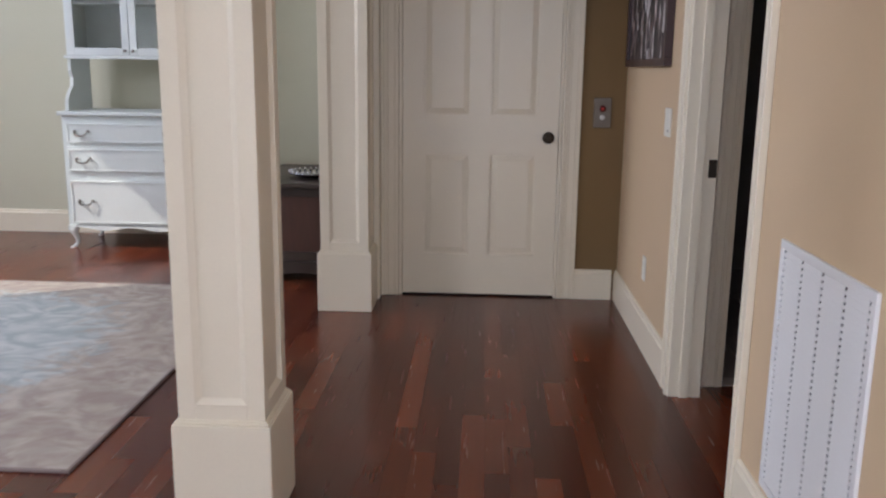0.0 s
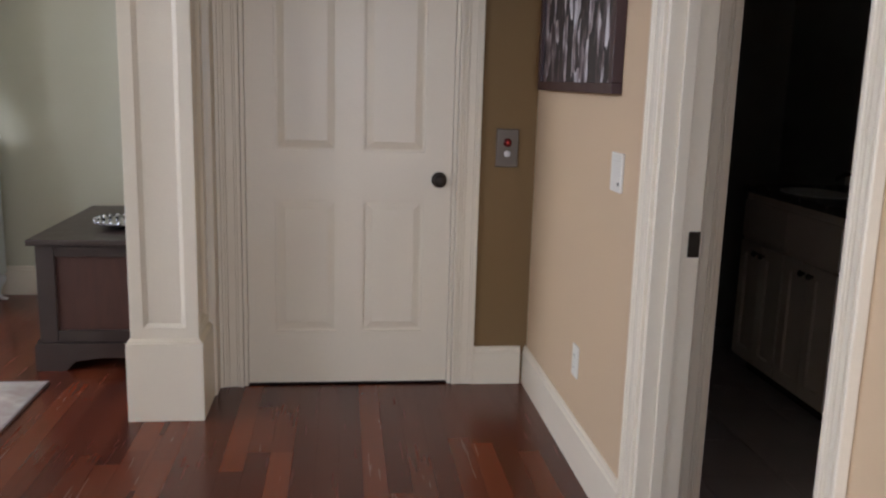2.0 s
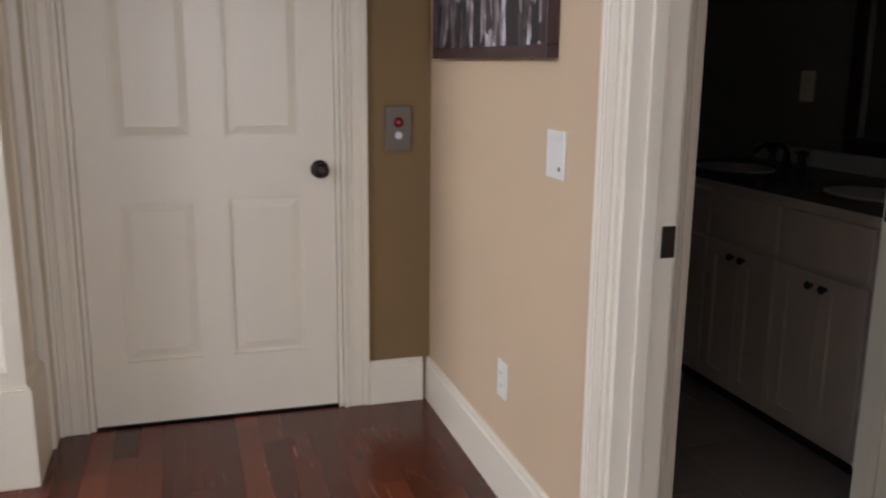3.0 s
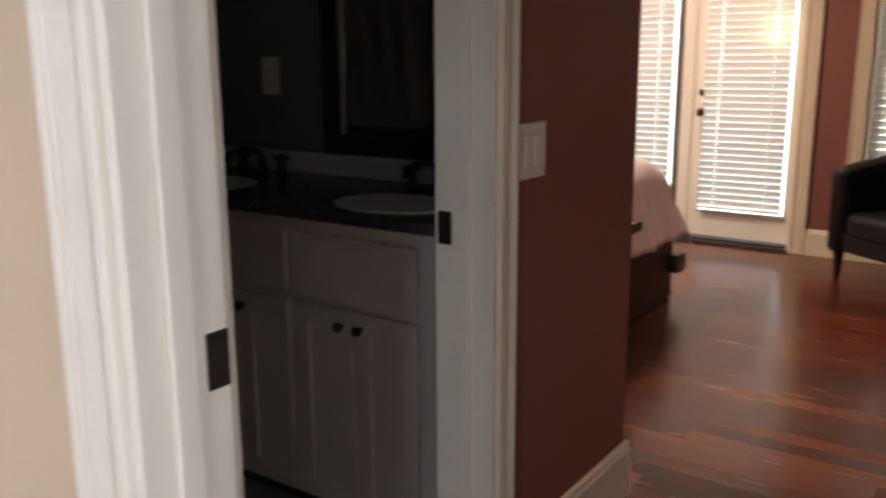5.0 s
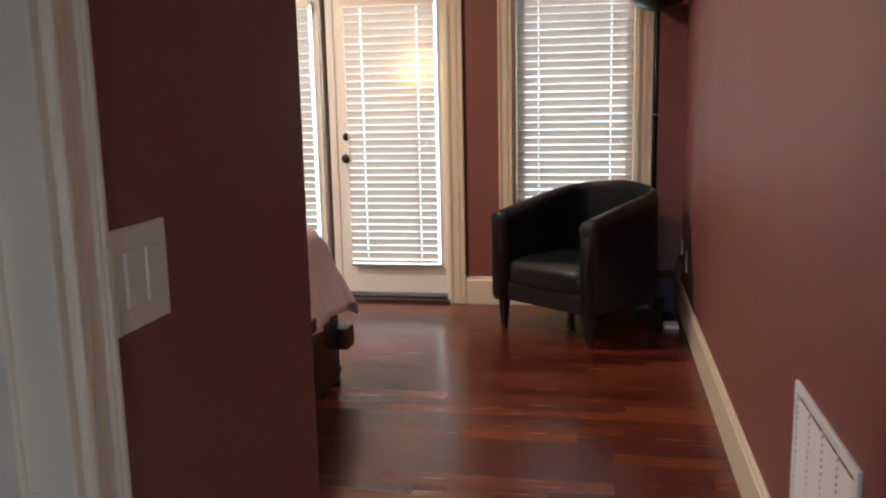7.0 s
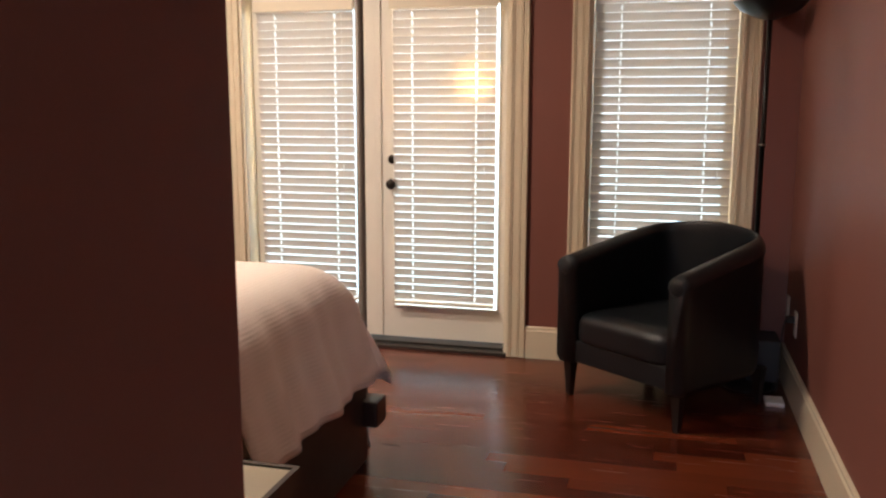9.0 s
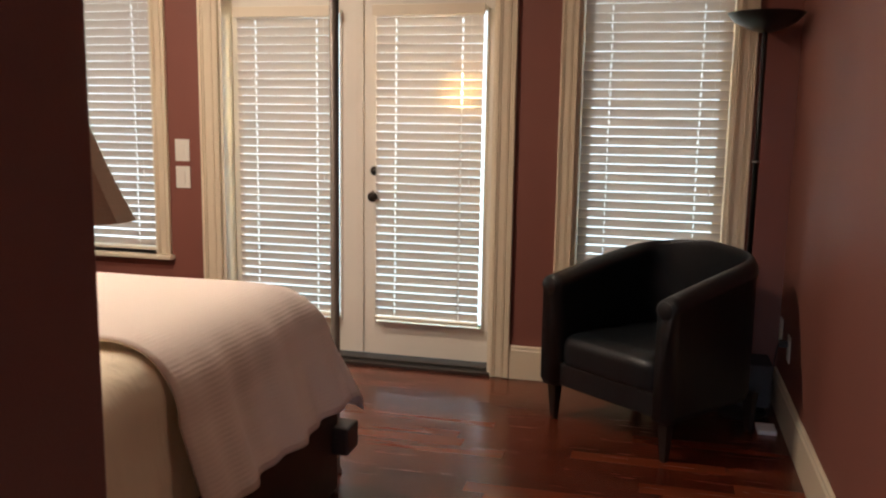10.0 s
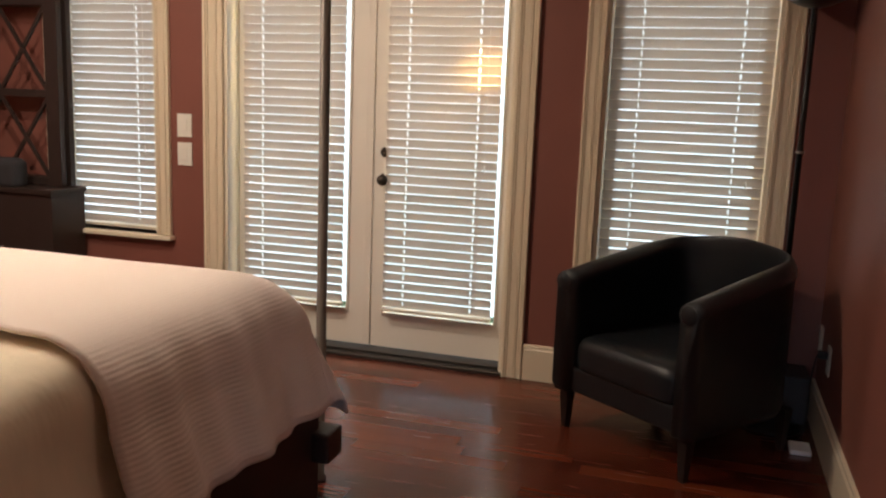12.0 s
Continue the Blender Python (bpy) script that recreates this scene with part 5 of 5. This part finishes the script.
bm = bmesh.new(); lathe(bm, [(0.012, 0.03), (0.012, 1.16), (0.016, 1.162), (0.016, 1.175), (0.012, 1.177), (0.012, 1.74), (0.02, 1.75)], n=14); part("pole", bm, BLACKM, tor, smooth=True)
bm = bmesh.new(); lathe(bm, [(0.025, 1.735), (0.07, 1.748), (0.13, 1.778), (0.162, 1.812), (0.166, 1.818), (0.160, 1.818), (0.125, 1.786), (0.06, 1.760), (0.0005, 1.755)], n=32); part("bowl", bm, BLACKM, tor, "shallow black uplight bowl", True)
bm = bmesh.new(); lathe(bm, [(0.017, 1.163), (0.018, 1.168), (0.017, 1.174)], n=14); part("joint_ring", bm, STEEL, tor, smooth=True)

# square-shaded lamp near the wall corner
lampx = thing("table_lamp", "lamp with a flared cream fabric shade", "lamp", (3.138, 4.158, 0), 40)
SHADE = mat("cream_linen_shade", (0.80, 0.68, 0.52), 0.9, var=0.06, bump=0.5, bscale=260)
bm = bmesh.new()
low, high, zl, zh = 0.138, 0.045, 1.213, 1.585
def ring_(h, z, inset=0.0):
    pts = []
    for i in range(32):
        a = 2 * math.pi * (i + 0.5) / 32
        c, s_ = math.cos(a), math.sin(a)
        k = (abs(c) ** 14 + abs(s_) ** 14) ** (-1 / 14)
        pts.append(bm.verts.new(((h - inset) * k * c, (h - inset) * k * s_, z)))
    return pts
rs = []
for inset in (0.0, 0.003):                 # outer face upwards, inner face back down
    steps = [k / 10 for k in range(11)]
    for k in steps if not inset else steps[::-1]:
        rs.append(ring_(high + (low - high) * (1 - k) ** 1.9, zl + (zh - zl) * k, inset))
for a, b in zip(rs, rs[1:] + rs[:1]):
    for i in range(32):
        bm.faces.new((a[i], a[(i + 1) % 32], b[(i + 1) % 32], b[i]))
part("shade", bm, SHADE, lampx)
bm = bmesh.new(); lathe(bm, [(0.085, 0.7425), (0.085, 0.755), (0.03, 0.775), (0.045, 0.83), (0.06, 0.90), (0.03, 1.0), (0.012, 1.03), (0.012, 1.42), (0.0005, 1.422)], n=24); part("stem", bm, BRONZE, lampx, smooth=True)
for a in range(4):
    bm = B((-0.002, -0.004, 1.414, 0.064, 0.004, 1.420)); bmesh.ops.rotate(bm, verts=bm.verts[:], cent=(0, 0, 0), matrix=Matrix.Rotation(a * math.pi / 2, 3, "Z")); part("spider_arm", bm, STEEL, lampx)
ns = thing("nightstand", "dark wooden side table under the lamp", "side table", (3.05, 4.17, 0))
part("tabletop", B((-0.215, -0.225, 0.722, 0.215, 0.225, 0.742), bevel=0.003), mat("pale_stone_top", (0.52, 0.46, 0.34), 0.3, var=0.12, scale=12), ns, "pale stone tabletop")
part("edge_band", B((-0.225, -0.235, 0.712, 0.225, -0.2255, 0.745), (-0.225, 0.2255, 0.712, 0.225, 0.235, 0.745), (-0.225, -0.2255, 0.712, -0.2155, 0.2255, 0.745), (0.2155, -0.2255, 0.712, 0.225, 0.2255, 0.745)), DARKWOOD, ns, "dark wooden rim of the tabletop")
part("apron", B((-0.20, -0.21, 0.60, 0.20, 0.21, 0.7215)), DARKWOOD, ns)
for sx in (-0.18, 0.18):
    for sy in (-0.19, 0.19):
        part("leg", B((sx - 0.018, sy - 0.018, 0, sx + 0.018, sy + 0.018, 0.60), bevel=0.003), DARKWOOD, ns)

# lattice shelf at the far side
ET = mat("dark_etagere_wood", (0.030, 0.020, 0.017), 0.45, var=0.2, scale=9)
et = thing("etagere", "dark wooden cabinet with a crossed lattice upper part", "shelf unit", (6.36, 6.615, 0))
for y in (0.0, 0.70):
    for x in (0.0, 0.07):
        part("post", B((x, y, 0.78, x + 0.04, y + 0.085, 2.15), bevel=0.003), ET, et)
for z in (0.80, 1.27, 1.75, 2.11):
    for x in (0.004, 0.074):
        part("cross_rail", B((x, 0.085, z - 0.014, x + 0.032, 0.70, z + 0.026), bevel=0.003), ET, et)
for z0, z1 in ((1.292, 1.738), (0.822, 1.258), (1.772, 2.098)):
    for flip in (0, 1):
        a, b = ((0.085, z0), (0.392, z1)) if not flip else ((0.085, z1), (0.392, z0))
        for dy in (0.0, 0.308):
            bm = bmesh.new()
            w = 0.016
            prism(bm, [(a[0] + dy, a[1] - w), (b[0] + dy, b[1] - w), (b[0] + dy, b[1] + w), (a[0] + dy, a[1] + w)], 0.010 + 0.004 * flip, 0.024 + 0.004 * flip, "x")
            part("lattice_bar", bm, ET, et)
part("cabinet", B((-0.14, -0.05, 0.06, 0.115, 0.83, 0.75), bevel=0.004), ET, et, "closed dark cabinet below the lattice")
part("cabinet_top", B((-0.155, -0.062, 0.7505, 0.118, 0.842, 0.779), bevel=0.004), ET, et)
for y in (-0.03, 0.77):
    for x in (-0.13, 0.07):
        part("foot", B((x, y, 0, x + 0.04, y + 0.04, 0.06)), ET, et)
bm = rounded_slab(6.24, 6.345, 6.80, 7.25, 0.7795, 0.93, 0.045, 0.01, 4); solid("folded_cloth", bm, mat("dark_cloth", (0.03, 0.03, 0.035), 0.9, bump=0.4), "dark folded cloth on the lattice cabinet", "cloth", "", True)

# odds and ends behind the chair
solid("power_adapter", B((6.00, 2.80, 0.0, 6.11, 2.88, 0.020), bevel=0.005), WHITE, "small white power adapter on the floor", "power adapter", "")
solid("storage_box", B((6.26, 2.80, 0.036, 6.47, 2.95, 0.24), bevel=0.008), mat("grey_box", (0.045, 0.045, 0.05), 0.6), "dark grey box in the corner by the lamp", "box", "")
def cable(name, pts, r, material, label):
    cu = bpy.data.curves.new(name, "CURVE"); cu.dimensions = "3D"; cu.bevel_depth = r; cu.bevel_resolution = 2
    sp_ = cu.splines.new("NURBS"); sp_.points.add(len(pts) - 1); sp_.use_endpoint_u = True; sp_.order_u = 4
    for p, c in zip(sp_.points, pts):
        p.co = (*c, 1)
    cu.materials.append(material)
    return tagged(new(name, cu), label, "cable")
cable("power_cable", [(6.15, 2.80, 0.376), (6.16, 2.82, 0.30), (6.21, 2.80, 0.1), (6.19, 2.82, 0.01), (6.17, 2.83, 0.012)], 0.003, BLACKM, "thin black cable from the outlet")

# ---- floors ----
PW = 0.083


def plank_mesh(length):
    bm = bmesh.new()
    w = PW / 2 - 0.00025
    prof = [(-w, -0.020), (w, -0.020), (w, 0.0), (-w, 0.0)]
    prism(bm, prof, -length / 2 + 0.0003, length / 2 - 0.0003, "y")
    return finish(bm, "plank", FLOOR_WOOD)


lengths = [0.45, 0.6, 0.8, 1.0, 1.25]
meshes = {n: plank_mesh(n) for n in lengths}
floor = thing("floor", "glossy reddish brown hardwood floorboards", "floor", kind="structure")
rng = random.Random(5)
far = []
count = 0


def board_rows(x0, x1, y0, y1, near):
    """Boards along y; those inside the stretch near (x0, x1, y0, y1) are pieces of their own."""
    global count
    x = x0
    while x < x1 - 0.001:
        xb = min(x + PW, x1)
        y = y0 - rng.uniform(0, 0.9)
        while y < y1:
            n = rng.choice(lengths)
            ya, yb = max(y, y0), min(y + n, y1)
            whole = y >= y0 and y + n <= y1 and xb - x > PW - 0.001
            inside = near and near[0] <= (x + xb) / 2 <= near[1] and near[2] <= (ya + yb) / 2 <= near[3]
            if whole and inside and count < 300:
                ob = new("plank", meshes[n]); ob.parent = floor
                ob.matrix_basis = pose((x + xb) / 2, y + n / 2, rng.uniform(-0.0001, 0.0), 0, 0, rng.choice((0, 180)))
                count += 1
            elif yb - ya > 0.002:
                far.append((x, xb, ya, yb))
            y += n
        x = xb


board_rows(-0.45, HX, -0.6, NY, (-0.45, HX, 2.0, NY))
board_rows(HX, CX, BY0, PY, (HX, CX, BY0, PY))
board_rows(CX, BX1, BY0, 7.6, (3.2, BX1, BY0, 4.7))
board_rows(-5.2, -0.45, -0.6, 6.82, None)
verts, faces = [], []
for x0, x1, y0, y1 in far:
    k, g = len(verts), 0.00025
    a0, a1, b0, b1 = x0 + g, x1 - g, y0 + g, y1 - g
    verts += [(a0, b0, -0.012), (a1, b0, -0.012), (a1, b1, -0.012), (a0, b1, -0.012), (a0, b0, -0.0001), (a1, b0, -0.0001), (a1, b1, -0.0001), (a0, b1, -0.0001)]
    faces += [(k + 4, k + 5, k + 6, k + 7), (k, k + 1, k + 5, k + 4), (k + 1, k + 2, k + 6, k + 5), (k + 2, k + 3, k + 7, k + 6), (k + 3, k, k + 4, k + 7)]
me = bpy.data.meshes.new("plank_field"); me.from_pydata(verts, [], faces); me.materials.append(FLOOR_WOOD_FAR)
pf = new("plank_field", me); pf.parent = floor
tagged(pf, "further hardwood floorboards", kind="stuff")

tiles = thing("bathroom_floor", "grey square tiles on the bathroom floor", "floor", kind="structure")
tb = bmesh.new(); box(tb, -0.1485, -0.1485, -0.02, 0.1485, 0.1485, 0.002, bevel=0.0015, seg=1)
tme = finish(tb, "tile", TILE)
for i in range(5):
    for k in range(8):
        t_ = new("tile", tme); t_.parent = tiles
        t_.matrix_basis = pose(BX0 + 0.15 + 0.3 * i, 3.86 + 0.15 + 0.3 * k, 0)
solid("tile_edge", B((1.18, PY + 0.001, -0.02, 2.645, 3.859, 0.004), bevel=0.001, seg=1), mat("pale_marble_sill", (0.55, 0.53, 0.50), 0.3), "pale stone sill in the bathroom doorway", "threshold")
